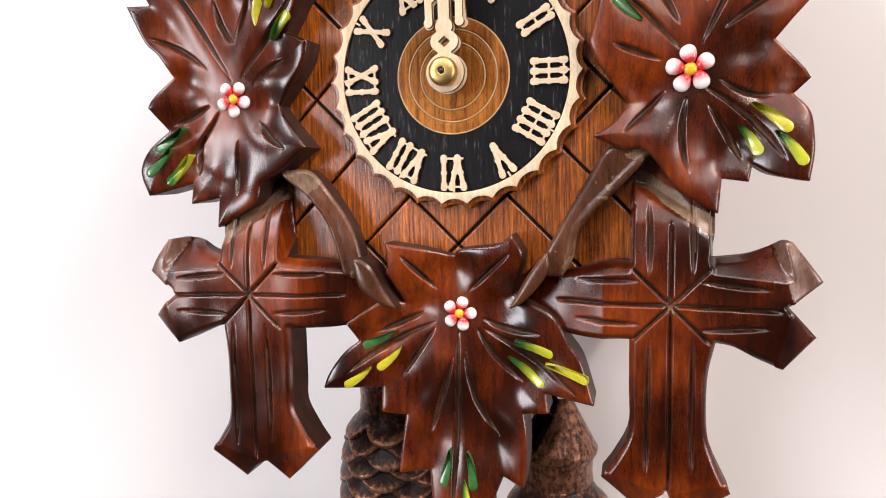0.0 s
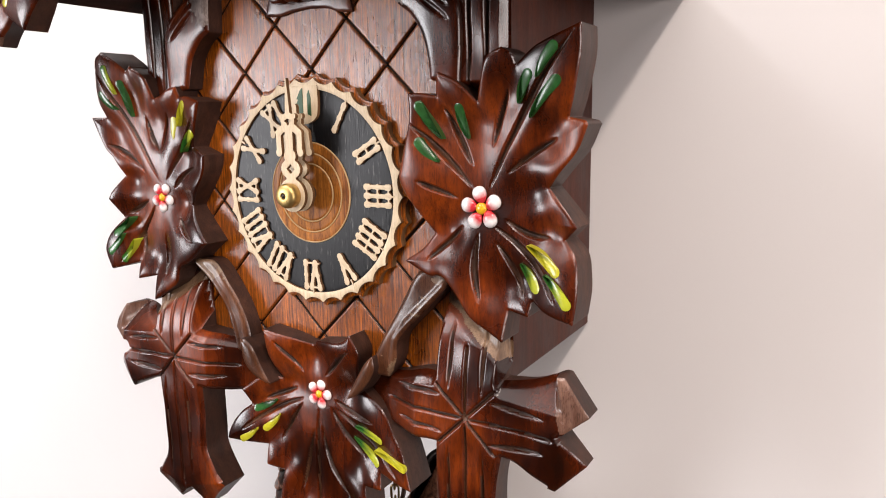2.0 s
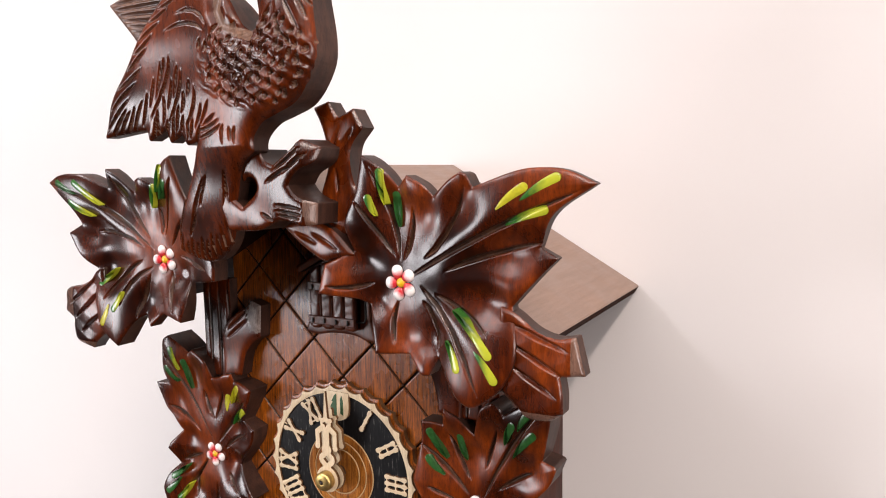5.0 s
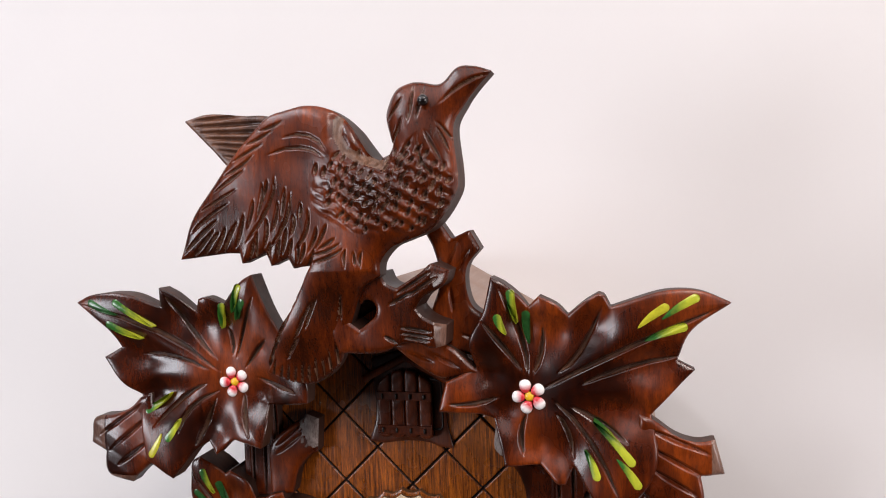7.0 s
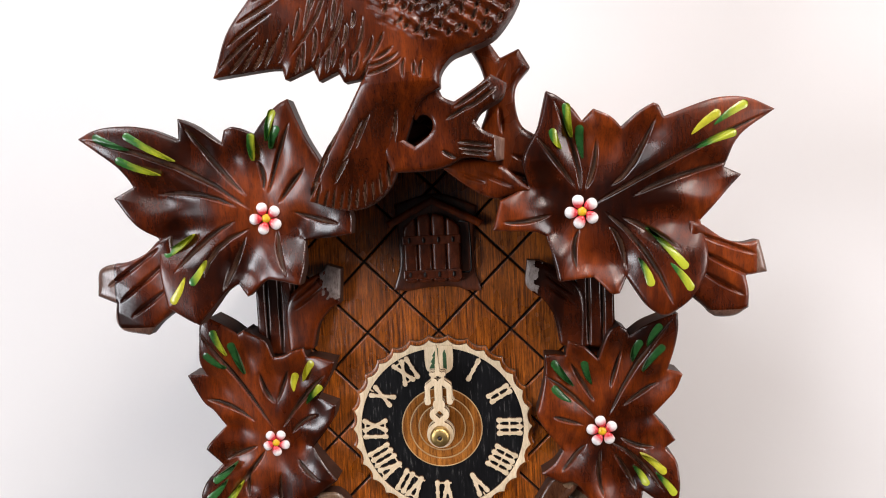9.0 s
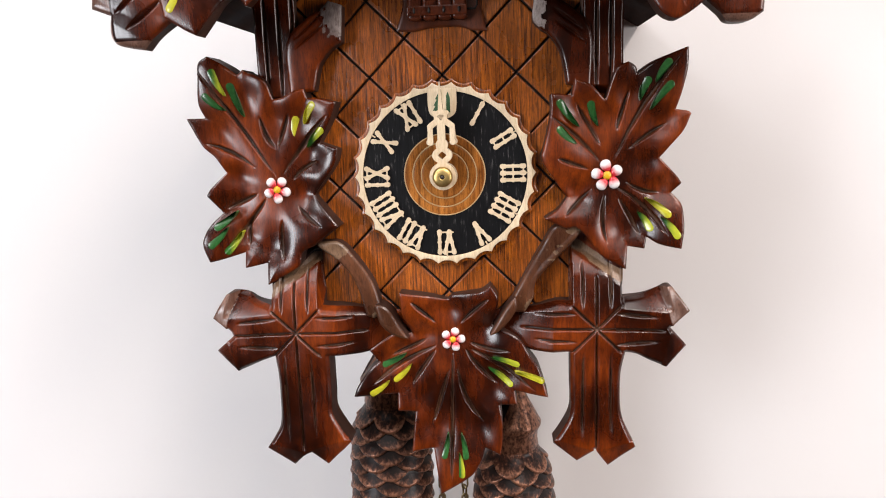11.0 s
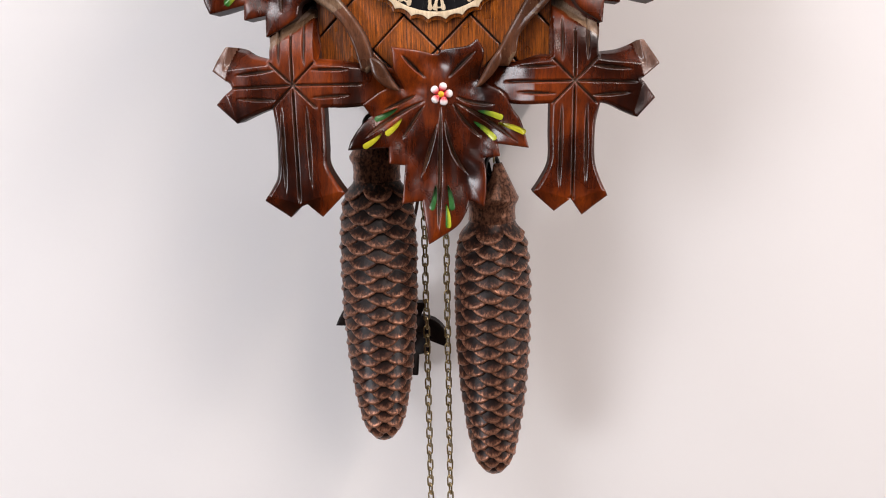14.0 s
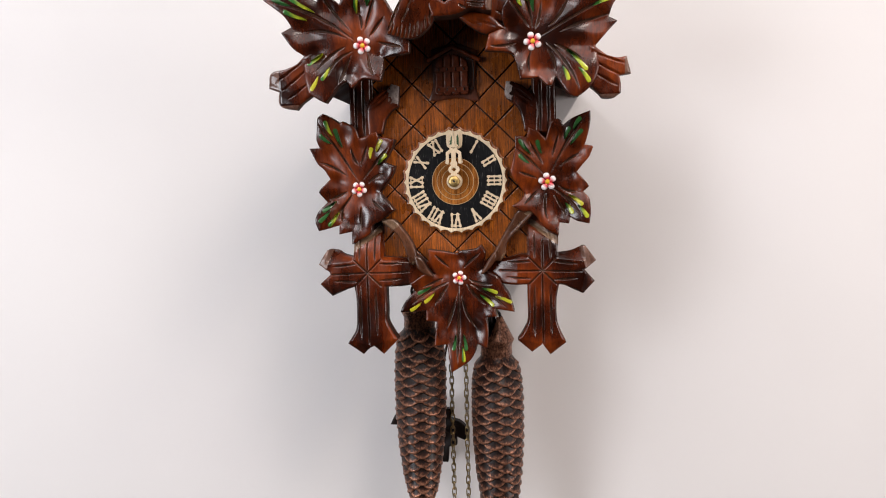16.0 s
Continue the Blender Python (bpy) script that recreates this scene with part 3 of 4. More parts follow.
LL = [(-104,51),(-100,54),(-93,50),(-88,46),(-85,48),(-84,47),(-76,43),(-73,35),(-68,36),(-64,38),(-59,39),(-58,35),(-53,35),(-45,33),(-48,26),
      (-54,16),(-46,13),(-47,8),(-50,3),(-58,-7),(-56,-10),(-47,-21),(-50,-23),(-58,-29),(-64,-32),(-66,-38),(-72,-42),(-81,-47),(-81,-37),(-91,-39),
      (-91,-32),(-102,-35),(-107,-36),(-109,-30),(-109,-26),(-106,-20),(-100,-14),(-106,-6),(-104,-3),(-97,4),(-101,11),(-106,16),(-112,28),(-104,28),(-106,34),
      (-105,43)]
LL_CUTS = [[-105,48,-91,28,-75,2],[-80,28,-78,20,-74,14],[-67,29,-70,22,-73,14],[-50,27,-61,16,-71,3],[-55,8,-62,5,-67,0],[-65,-12,-61,-17,-55,-21],
           [-73,-18,-74,-27,-73,-36],[-80,-8,-87,-17,-100,-32],[-84,-6,-91,-9,-98,-12],[-104,17,-94,13,-84,6],[-87,-16,-89,-22,-89,-29]]
LL_STROKES = [[-98,47,-93,37],[-102,37,-94,31],[-91,41,-86,28],[-56,32,-60,24],[-64,26,-65,19],[-53,21,-59,14],[-102,-20,-93,-13],[-105,-28,-97,-20],[-98,-31,-91,-22]]
carved_leaf(LL, (-74.5, -4.2), LL_CUTS, LL_STROKES, "mggyymggm", -6.0, 8.0, 4.0, 55, 5, "carved dark wooden five-lobed leaf with a painted flower", bloom=0.85)

RR = [(102,50),(89,45),(82,40),(81,43),(78,45),(73,42),(69,30),(63,36),(56,39),(55,32),(50,33),(46,33),(46,24),(43,11),(42,7),(44,2),(53,-11),(49,-16),
      (43,-20),(52,-24),(57,-24),(62,-29),(67,-36),(73,-40),(78,-43),(79,-33),(86,-34),(87,-29),(92,-32),(101,-34),(102,-27),(102,-22),(101,-15),(97,-10),
      (101,-6),(99,-3),(92,5),(96,10),(101,16),(104,23),(103,24),(98,25),(100,32),(102,42)][::-1]
RR_CUTS = [[100,48,85,28,73,5],[79,34,76,25,74,17],[94,19,87,15,79,9],[78,-5,85,-9,92,-10],[74,-7,86,-16,95,-28],[75,-12,80,-20,84,-28],[69,-10,68,-21,70,-31],
           [63,-8,57,-14,52,-19],[49,6,54,4,62,1],[46,24,57,15,67,4],[57,29,62,20,67,11]]
RR_STROKES = [[94,44,89,36],[95,35,87,25],[86,37,83,29],[50,29,58,19],[63,28,66,19],[50,18,57,12],[95,-19,86,-12],[99,-28,92,-20],[88,-25,83,-18]]
carved_leaf(RR, (70.0, -2.0), RR_CUTS, RR_STROKES, "ggggggymm", -4.6, 8.0, 4.0, 25, 6, "carved dark wooden five-lobed leaf with a painted flower", bloom=0.95)

BB = [(-22,-52),(-9,-54),(-1,-56),(2,-54),(9,-53),(15,-52),(19,-49),(22,-54),(22,-58),(19,-68),(31,-74),(36,-82),(40,-88),(44,-101),(29,-99),(30,-105),(22,-106),
      (23,-112),(23,-122),(22,-130),(15,-127),(13,-133),(8,-140),(-6,-149),(-7,-142),(-9,-127),(-19,-128),(-17,-109),(-25,-108),(-25,-100),(-45,-101),(-43,-96),
      (-38,-89),(-33,-85),(-37,-79),(-24,-71),(-17,-72),(-21,-63)]
BB_CUTS = [[-17,-56,-12,-61,-6,-67],[18,-55,11,-61,5,-67],[-11,-75,-18,-78,-27,-82],[-7,-78,-22,-85,-36,-95],[-7,-80,-13,-88,-18,-96],[-1,-89,-5,-102,-9,-115],
           [1,-81,0,-112,-1,-142],[3,-87,7,-103,14,-114],[7,-79,13,-88,21,-96],[9,-79,23,-87,38,-98],[9,-76,17,-79,27,-80]]
BB_STROKES = [[-30,-86,-20,-81],[-25,-93,-18,-86],[-36,-99,-28,-93],[30,-86,19,-83],[41,-93,29,-89],[27,-96,17,-88],[-4,-130,-2,-119],[6,-130,4,-119],[4,-139,3,-128]]
carved_leaf(BB, (1.4, -74.7), BB_CUTS, BB_STROKES, "gyymymggm", -4.2, 8.0, 4.0, 75, 7, "carved dark wooden leaf pointing down with a painted flower", size=0.85, bloom=0.78)


# ---- carved crosses with their posts, stumps and stems ----
def cross_face(cx, cz, sx, seed, front):
    lines = [(cx, cz, cx - sx * 30, cz - 1), (cx, cz, cx + sx * 33, cz), (cx, cz, cx, cz - 58), (cx, cz, cx, cz + 24)]
    short = [(cx - sx * 8, cz + 7, cx - sx * 27, cz + 5), (cx - sx * 8, cz - 7, cx - sx * 27, cz - 6), (cx + sx * 9, cz + 7, cx + sx * 27, cz + 7),
             (cx + sx * 9, cz - 6, cx + sx * 27, cz - 5), (cx - 6, cz - 10, cx - 6.5, cz - 52), (cx + 6, cz - 10, cx + 6.5, cz - 50),
             (cx - 6, cz + 9, cx - 6, cz + 30), (cx + 6, cz + 9, cx + 6, cz + 30)]
    star = [(cx, cz, cx + a * 11, cz + b * 11) for a in (-1, 1) for b in (-1, 1)]
    post = [(cx + k, 30, cx + k, 84) for k in (-6, 0, 6)]
    scoop = (-60, -35.5, -70, -43, -80, -50) if sx > 0 else (57, -32.5, 68, -40.5, 78, -47.5)

    def face(x, z, d):
        step, hid = np.clip((z + 60) / 28, 0, 1), np.clip((z + 46) / 16, 0, 1)
        step, hid = step**2 * (3 - 2 * step), hid**2 * (3 - 2 * hid) * np.clip((36 - z) / 3, 0, 1)
        y = front + (-1.0 - front) * step + 5.0 * hid + 0.35 * ripple(x, z, 18, seed)
        outer = np.clip(-sx * (x - cx) - 32.6 + 0.267 * np.abs(z - cz), 0, None) * (z < -45)
        foot = np.clip(-(z - cz) - 57.5 + 0.3 * np.abs(x - cx), 0, None)
        y = y + np.where(z > cz, 0.30 if sx < 0 else 0.22, 0.42) * outer + 0.32 * foot + 0.42 * np.clip(sx * (x - cx) - 19, 0, None) * (z < -55)
        y = y + 0.75 * np.clip(1.6 + d, 0, None) * (z < -40) * (outer + foot < 0.1) + 0.4 * np.exp(d / 0.35)
        # the upper edges of the arms are cut away in one broad slope
        arm = np.clip((np.abs(x - cx) - 10.5) / 1.5, 0, 1) * (z > -62)
        y = y + 0.95 * np.clip(z - cz - 9.0 + 0.10 * (np.abs(x - cx) - 12), 0, None) * arm * np.clip(1 - outer / 2.5, 0, 1)
        y = y + 1.3 * np.clip(1 - near(x, z, scoop)[0] / 3.4, 0, 1)
        for line in lines:
            y = y + score(x, z, line, 0.75, 1.9)
        for line in short:
            y = y + cut(x, z, line, 0.95, 1.6)
        for line in star:
            y = y + score(x, z, line, 0.7, 1.5)
        for line in post:
            y = y + cut(x, z, line, 1.0, 1.6)
        return np.minimum(y, 4.1)

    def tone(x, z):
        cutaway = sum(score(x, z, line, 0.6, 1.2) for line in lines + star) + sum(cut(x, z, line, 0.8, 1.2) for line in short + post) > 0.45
        # upper arm ends: paler rubbed wood with the sheen painted in
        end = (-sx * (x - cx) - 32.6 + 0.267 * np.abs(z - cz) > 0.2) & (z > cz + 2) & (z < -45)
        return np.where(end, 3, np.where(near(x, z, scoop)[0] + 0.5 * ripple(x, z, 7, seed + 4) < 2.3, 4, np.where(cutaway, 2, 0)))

    face.gouged = tone
    return face


CL = [(-80,84),(-80,-47),(-80,-57),(-88,-55),(-93,-52),(-98,-51),(-101,-51),(-108,-62),(-100,-68),(-99,-70.5),(-108,-78),(-97.5,-87),(-93,-85),(-86,-82),(-80,-80),
      (-79,-89),(-79,-101),(-80,-113),(-83,-119),(-87,-125),(-75,-134),(-70,-129),(-66,-127),(-59,-134),(-47,-122),(-51,-116),(-55,-108),(-55,-100),(-55,-89),
      (-55,-80),(-39,-80),(-15,-76),(-15,-63),(-46,-58),(-57,-57),(-57,-49),(-62,30),(-62,84)]
CR = [(77,82),(78,-42),(78,-49),(77,-56),(86,-55),(92,-53),(96,-51),(98,-51),(106,-62),(97,-69),(105,-78),(96,-87),(89,-84),(83,-81),(78,-80),(76,-91),(76,-105),
      (78,-114),(83,-125),(71,-135),(65,-126),(57,-133),(46,-123),(50,-117),(54,-108),(54,-94),(54,-80),(37,-80),(15,-76),(15,-63),(37,-60),(48,-57),(54,-57),
      (54,-45),(59,30),(59,82)]
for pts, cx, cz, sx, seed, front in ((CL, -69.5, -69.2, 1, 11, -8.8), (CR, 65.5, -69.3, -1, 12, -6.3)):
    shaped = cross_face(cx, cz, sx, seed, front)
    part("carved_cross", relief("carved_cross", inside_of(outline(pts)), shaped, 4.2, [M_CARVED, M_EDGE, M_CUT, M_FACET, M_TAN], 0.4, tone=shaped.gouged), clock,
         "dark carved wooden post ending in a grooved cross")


def stem_piece(name, pts, ridge, y0, back, label, seed):
    """A flat carved twig: a broad band whose lower side falls away from a ridge."""
    dist = inside_of(outline(pts))

    def face(x, z, d):
        dd, s = near(x, z, ridge)
        fall = np.clip(1 - dd / 2.4, 0, 1)
        return y0 - 1.3 * (1 - np.exp(d / 0.7)) - 1.0 * fall + 0.4 * ripple(x, z, 22, seed)

    def tone(x, z):
        return ripple(x, z, 30, seed + 5) + 0.25 * ripple(x, z, 5, seed + 6) > 0.35

    return part(name, relief(name, dist, face, back, [M_STEM, M_EDGE, M_TAN], 0.4, tone=tone), clock, label)


stem_piece("carved_stem", [(-62, -26), (-56, -28), (-48, -28.5), (-41, -36), (-34, -47), (-31, -57), (-31, -62), (-34, -64), (-37, -63), (-40, -52), (-44, -43), (-50, -36), (-57, -31)],
           (-57, -30, -50, -35, -44, -42, -40, -51, -37, -62), -2.2, 4.2, "broad curved carved twig between leaf and cross", 21)
stem_piece("carved_stem", [(60, -25), (54, -22), (47, -24), (41, -33), (37, -40), (32, -49), (28, -57), (29, -62), (34, -62), (36.5, -58), (38, -54), (39, -48), (43, -43), (49, -37), (57, -28.5)],
           (57, -28, 49, -36, 43, -42, 39, -48, 37, -57), -2.2, 4.2, "broad curved carved twig between leaf and cross", 22)


def board_piece(name, pts, y0, back, cuts, label, seed, lift=0.9, parent=None, width=1.0, depth=1.3, mats=None, tone=None):
    def face(x, z, d):
        y = y0 - lift * (1 - np.exp(d / 1.2)) + 0.4 * np.exp(d / 0.3) + 0.35 * ripple(x, z, 24, seed)
        for line in cuts:
            y = y + cut(x, z, line, width, depth)
        return y

    return part(name, relief(name, inside_of(outline(pts)), face, back, mats or [M_CARVED, M_EDGE], 0.45, tone=tone), parent or clock, label)


board_piece("carved_leaflet", [(-33, -57), (-30, -57), (-26, -60), (-22, -67), (-18, -73), (-22, -72), (-27, -69.5), (-31, -65)], -6.6, 4.0, [], "small pointed leaflet at the foot of a twig", 35, 0.8, mats=[M_STEM, M_EDGE])
board_piece("carved_leaflet", [(30, -54), (27, -57), (23, -63), (18, -72), (22, -70), (27, -65), (30.5, -59)], -6.6, 4.0, [], "small pointed leaflet at the foot of a twig", 36, 0.8, mats=[M_STEM, M_EDGE])
# the pale tone at each stub's end stands in for glare
board_piece("carved_twig_stub", [(-66, 36), (-55, 38), (-54, 42), (-52, 49), (-47, 55), (-42, 58), (-41, 73), (-47, 75), (-50, 72), (-57, 68), (-66, 58)], -2.5, 4.3,
            [(-62, 60, -50, 70), (-62, 56, -49, 66)], "cut twig stub beside the post", 31,
            mats=[M_CARVED, M_EDGE, M_PALE], tone=lambda x, z: (x > -48.5 - 0.25 * (z - 65) + 1.6 * ripple(x, z, 4, 9)) & (z > 60 + 1.5 * ripple(x, z, 5, 8)))
board_piece("carved_twig_stub", [(63, 34), (53, 37), (52, 44), (50, 51), (46, 57), (42, 60), (39, 64), (40, 74), (46, 73), (55, 68), (63, 58)], -2.5, 4.3,
            [(60, 58, 47, 68), (60, 54, 48, 63)], "cut twig stub beside the post", 32,
            mats=[M_CARVED, M_EDGE, M_PALE], tone=lambda x, z: (x < 44.0 + 1.8 * ripple(x, z, 4, 7)) & (z > 60 + 1.5 * ripple(x, z, 5, 6)))

STUMP_L = [(-98,93),(-103,91),(-109,86),(-117,83),(-125,82),(-129,79),(-130,70),(-122,67),(-123,60),(-120,56),(-110,54),(-105,59),(-96,65)]
STUMP_R = [(98,91),(103,89),(110,84),(117,82),(123,83),(124,79),(126,71),(118,70),(119,64),(119,58),(114,55),(107,55),(104,58),(96,65)]


def stump(pts, y0, back, cuts, sx, seed):
    """A sawn-off branch: ridged face, its two ends cut off at a slant and rubbed pale."""
    def face(x, z, d):
        a = sx * x
        y = y0 - 1.0 * (1 - np.exp(d / 0.9)) + 0.35 * np.exp(d / 0.3) + 0.3 * ripple(x, z, 20, seed)
        y = y + 0.35 * np.abs(((z - 0.55 * (a - 110) - 70 + 6) % 12) - 6) / 6 + 0.2 * np.clip(a - 120.5, 0, None) + 0.2 * np.clip(58.5 - z, 0, None)
        for line in cuts:
            y = y + cut(x, z, line, 1.1, 1.9)
        return y

    def tone(x, z):
        return np.where((sx * x > 121.5) | (z < 57.5), 2, 0)

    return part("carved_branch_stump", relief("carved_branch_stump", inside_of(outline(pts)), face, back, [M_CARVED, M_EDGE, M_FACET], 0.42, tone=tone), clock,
                "sawn-off branch stump behind a leaf")


stump(STUMP_L, -41.2, -34.5, [(-103, 88, -124, 74), (-101, 82, -119, 68), (-101, 72, -115, 62)], -1, 33)
stump(STUMP_R, -40.2, -33.8, [(101, 86, 121, 78), (101, 80, 119, 70), (102, 72, 117, 63)], 1, 34)

# ---- crown: branch with a heart cut through it, and the carved bird ----
BRANCH = [(-9,113),(1,113),(9,114),(16,117),(22,117),(26,115.5),(31,116),(31.5,123.5),(27,125),(23.5,127),(21,130),(24,134),(31,138),(33,143),(27,146),(23,142.5),(14,137),
          (10,139),(8,143),(2,142),(-4,142),(-12,137),(-12,122)][::-1]
TWIG = [(20,158),(27,160),(31,154),(38,157),(42,150),(37,144),(36,137),(38,129),(43,125),(48,121),(43,103),(29,101),(22,114),(22,125),(26,138),(24,150)]
branch_in = inside_of(outline(BRANCH))


heart = inside_of(outline([(0.0, 131.0), (2.0, 133.0), (4.8, 132.3), (6.2, 129.4), (4.8, 126), (-0.6, 121.8), (-5.4, 125.6), (-6.0, 130.6), (-4.2, 134), (-1.8, 133.4)], 6, 70))
branch_shape = bounded(lambda x, z: np.maximum(branch_in(x, z), -heart(x, z)), branch_in.low, branch_in.high)
branch_cuts = [(15, 123, 27, 121.2), (15, 121, 27, 119.2), (16, 119.4, 26, 117.8), (14, 135, 27, 143), (18, 134, 29, 141), (11, 131, 20, 136), (9, 120, 14, 117)]


def branch_face(x, z, d):
    y = -51.0 - 0.9 * (1 - np.exp(d / 0.8)) + 0.45 * ripple(x, z, 26, 41)
    y = y + 0.9 * np.clip(x - 27.6, 0, None) * (z < 128)              # sawn end of the lower stub
    y = y + 0.7 * np.clip(x + 0.3 * (z - 140) - 27, 0, None) * (z > 133)
    for line in branch_cuts:
        y = y + cut(x, z, line, 0.8, 1.5)
    return y


def branch_tone(x, z):
    rubbed = ((x > 27.8 + 0.5 * ripple(x, z, 4, 46)) & (z < 128))
    return np.where(rubbed, 3, np.where(sum(cut(x, z, line, 0.8, 1.5) for line in branch_cuts) > 0.5, 2, 0))


part("carved_branch", relief("carved_branch", branch_shape, branch_face, -36.0, [M_BIRD, M_EDGE, M_CUT, M_FACET], 0.42, tone=branch_tone), clock,
     "carved branch with a heart-shaped hole under the bird")
board_piece("carved_branch", TWIG, -34.5, -27.0, [(38, 150, 31, 140), (34, 118, 44, 114), (33, 152, 28, 142), (31, 112, 42, 108), (30, 136, 31, 126)],
            "carved upright twig behind the bird", 44, 1.2, mats=[M_BIRD, M_EDGE])
board_piece("carved_leaflet", [(8, 114), (16, 117), (30, 114), (41, 104.5), (33, 103), (26, 102), (17, 107)], -39.5, -33.0, [(14, 112, 24, 108), (22, 112, 34, 106)],
            "small carved leaflet under the branch", 45, 1.0, mats=[M_BIRD, M_EDGE])

BIRD = [(52,211),(46,213),(40,213),(34,208),(27,209),(23,209),(18,207),(15,202),(14,197),(16,188),(15,185),(10,183),(7,185),(4,190),(1,195),(-4,200),(-10,203),
        (-17,204),(-24,203),(-32,201),(-38,196),(-50,183),(-64,166),(-71,149),(-52,151),(-46,151),(-45,147),(-35,151),(-33,146),(-26,149),(-24,145),(-18,146),
        (-28,130),(-38,114),(-42,104),(-29,100),(-19,101),(-10,109),(-4,124),(2,137),(9.5,142),(10,147),(14,152),(20,154.5),(30,159),(38,170),(39,177),(38,193),(42,200),(46,205)]


EDGE_QUILLS = [(-69, 151, -61, 158, -53, 164), (-65, 159, -57, 165, -48, 170), (-61, 167, -53, 171, -45, 175), (-55, 174, -48, 178, -41, 182), (-50, 180, -43, 183, -37, 187), (-46, 185, -40, 188, -33, 191), (-41, 191, -35, 193, -29, 196), (-35, 196, -30, 197, -25, 199)]
LOW_QUILLS = [(-66.0, 149.0, -60.0, 155.0, -55.0, 160.0), (-61.0, 149.0, -57.0, 155.0, -53.0, 159.0), (-57.0, 150.0, -53.0, 155.0, -50.0, 161.0), (-53.0, 150.0, -49.0, 157.0, -45.0, 163.0), (-47.0, 153.0, -44.0, 159.0, -42.0, 166.0), (-42.0, 155.0, -32.0, 168.0, -29.0, 179.0), (-32.0, 153.0, -25.0, 163.0, -23.0, 173.0), (-22.0, 152.0, -17.0, 159.0, -16.0, 167.0)]
MID_QUILLS = [(-41.0, 160.0, -39.0, 166.0, -38.0, 171.0), (-35.0, 169.0, -33.0, 174.0, -32.0, 178.0), (-37.0, 163.0, -35.0, 170.0, -34.0, 177.0), (-39.0, 148.0, -38.0, 154.0, -37.0, 160.0), (-42.0, 148.0, -40.0, 152.0, -39.0, 156.0), (-35.0, 153.0, -33.0, 159.0, -33.0, 164.0), (-31.0, 159.0, -29.0, 164.0, -28.0, 170.0), (-27.0, 163.0, -26.0, 169.0, -25.0, 175.0), (-30.0, 148.0, -29.0, 153.0, -28.0, 157.0), (-28.0, 150.0, -26.0, 156.0, -25.0, 160.0), (-24.0, 157.0, -22.0, 161.0, -22.0, 165.0), (-20.0, 163.0, -19.0, 166.0, -19.0, 169.0)]
BODY_QUILLS = [(-25, 193, -15, 193, -8, 187), (-31, 187, -19, 189, -9, 185), (-21.0, 147.0, -19.0, 151.0, -18.0, 155.0), (-17.0, 151.0, -14.0, 156.0, -13.0, 160.0), (-14.0, 152.0, -11.0, 157.0, -9.0, 161.0), (-22.0, 147.0, -21.0, 151.0, -21.0, 154.0), (-25.0, 150.0, -24.0, 153.0, -23.0, 156.0), (-34.0, 149.0, -33.0, 152.0, -32.0, 155.0), (-16.0, 147.0, -9.0, 149.0, -3.0, 152.0), (-16.0, 150.0, -10.0, 151.0, -4.0, 154.0), (-13.0, 152.0, -9.0, 154.0, -6.0, 156.0), (-3.0, 145.0, -3.0, 149.0, -2.0, 152.0), (1.0, 146.0, 1.0, 148.0, 1.0, 151.0), (3.0, 145.0, 3.0, 148.0, 4.0, 151.0)]
NECK_QUILLS = [(15, 196, 18, 200, 21, 204), (16, 187, 19, 192, 21, 197), (26, 191, 28, 181, 34, 175), (29, 192, 32, 186, 35, 180), (33, 193, 35, 189, 37, 184), (33, 195, 36, 191, 38, 188), (34, 201, 42, 207, 51, 210), (23, 195, 24, 201, 25, 208), (26, 196, 27, 201, 29, 207), (17, 176, 20, 183, 25, 190)]

TAIL_QUILLS = []
for k in range(12):       # fringe down the outer edge of the tail
    a = k / 11
    p = (-20.5 - 23 * a - 3.5 * a * (1 - a), 142 - 40.5 * a)
    TAIL_QUILLS.append((*p, p[0] + 3.4, p[1] + 5.0, p[0] + 6.2 + 1.2 * (k % 2), p[1] + 10.5))
for k in range(11):       # and round its foot
    a = k / 10
    p = (-43 + 32 * a, 101.0 - 13 * a * (1 - a) + 5.5 * a * a)
    TAIL_QUILLS.append((*p, p[0] + 1.8 * (1 - a), p[1] + 4.5, p[0] + 4.4 * (1 - a) - 0.3, p[1] + 8.6 + 2.0 * (k % 2)))
for k in range(5):
    TAIL_QUILLS.append((-10.6 + 0.9 * k, 110 + 4 * k, -10.6 + 0.9 * k, 115 + 4 * k, -9.9 + 0.9 * k, 119.5 + 4 * k))
TAIL_QUILLS += [(-28, 116, -23, 125, -18, 133), (-22, 122, -19, 129, -16, 134), (-31, 110, -28, 115, -25, 119)]


CHIPS = []
_rnd = random.Random(77)
for _row in range(9):     # slanting chips in rows that run down towards the tail
    for _k in range(17):
        _u, _v = -30 + 3.7 * _k + _rnd.uniform(-1.1, 1.1), -17 + 4.2 * _row + _rnd.uniform(-0.9, 0.9)
        _x, _z = 14 + 0.84 * _u + 0.54 * _v, 172 - 0.54 * _u + 0.84 * _v
        if ((_x - 13) / 29) ** 2 + ((_z - 172) / 16) ** 2 < _rnd.uniform(0.8, 1.05) and _x + 0.5 * _z > 75:
            _a, _l = _rnd.uniform(0.7, 1.35), _rnd.uniform(2.6, 4.6)
            CHIPS.append((_x, _z, _x + _l * math.cos(_a), _z + _l * math.sin(_a)))


def breast(x, z):
    """Shallow ruffles of plumage under the chips."""
    q = ((x - 14) / 29) ** 2 + ((z - 172) / 16.5) ** 2
    v = 0.54 * x + 0.84 * z + 0.9 * ripple(x, z, 14, 79)
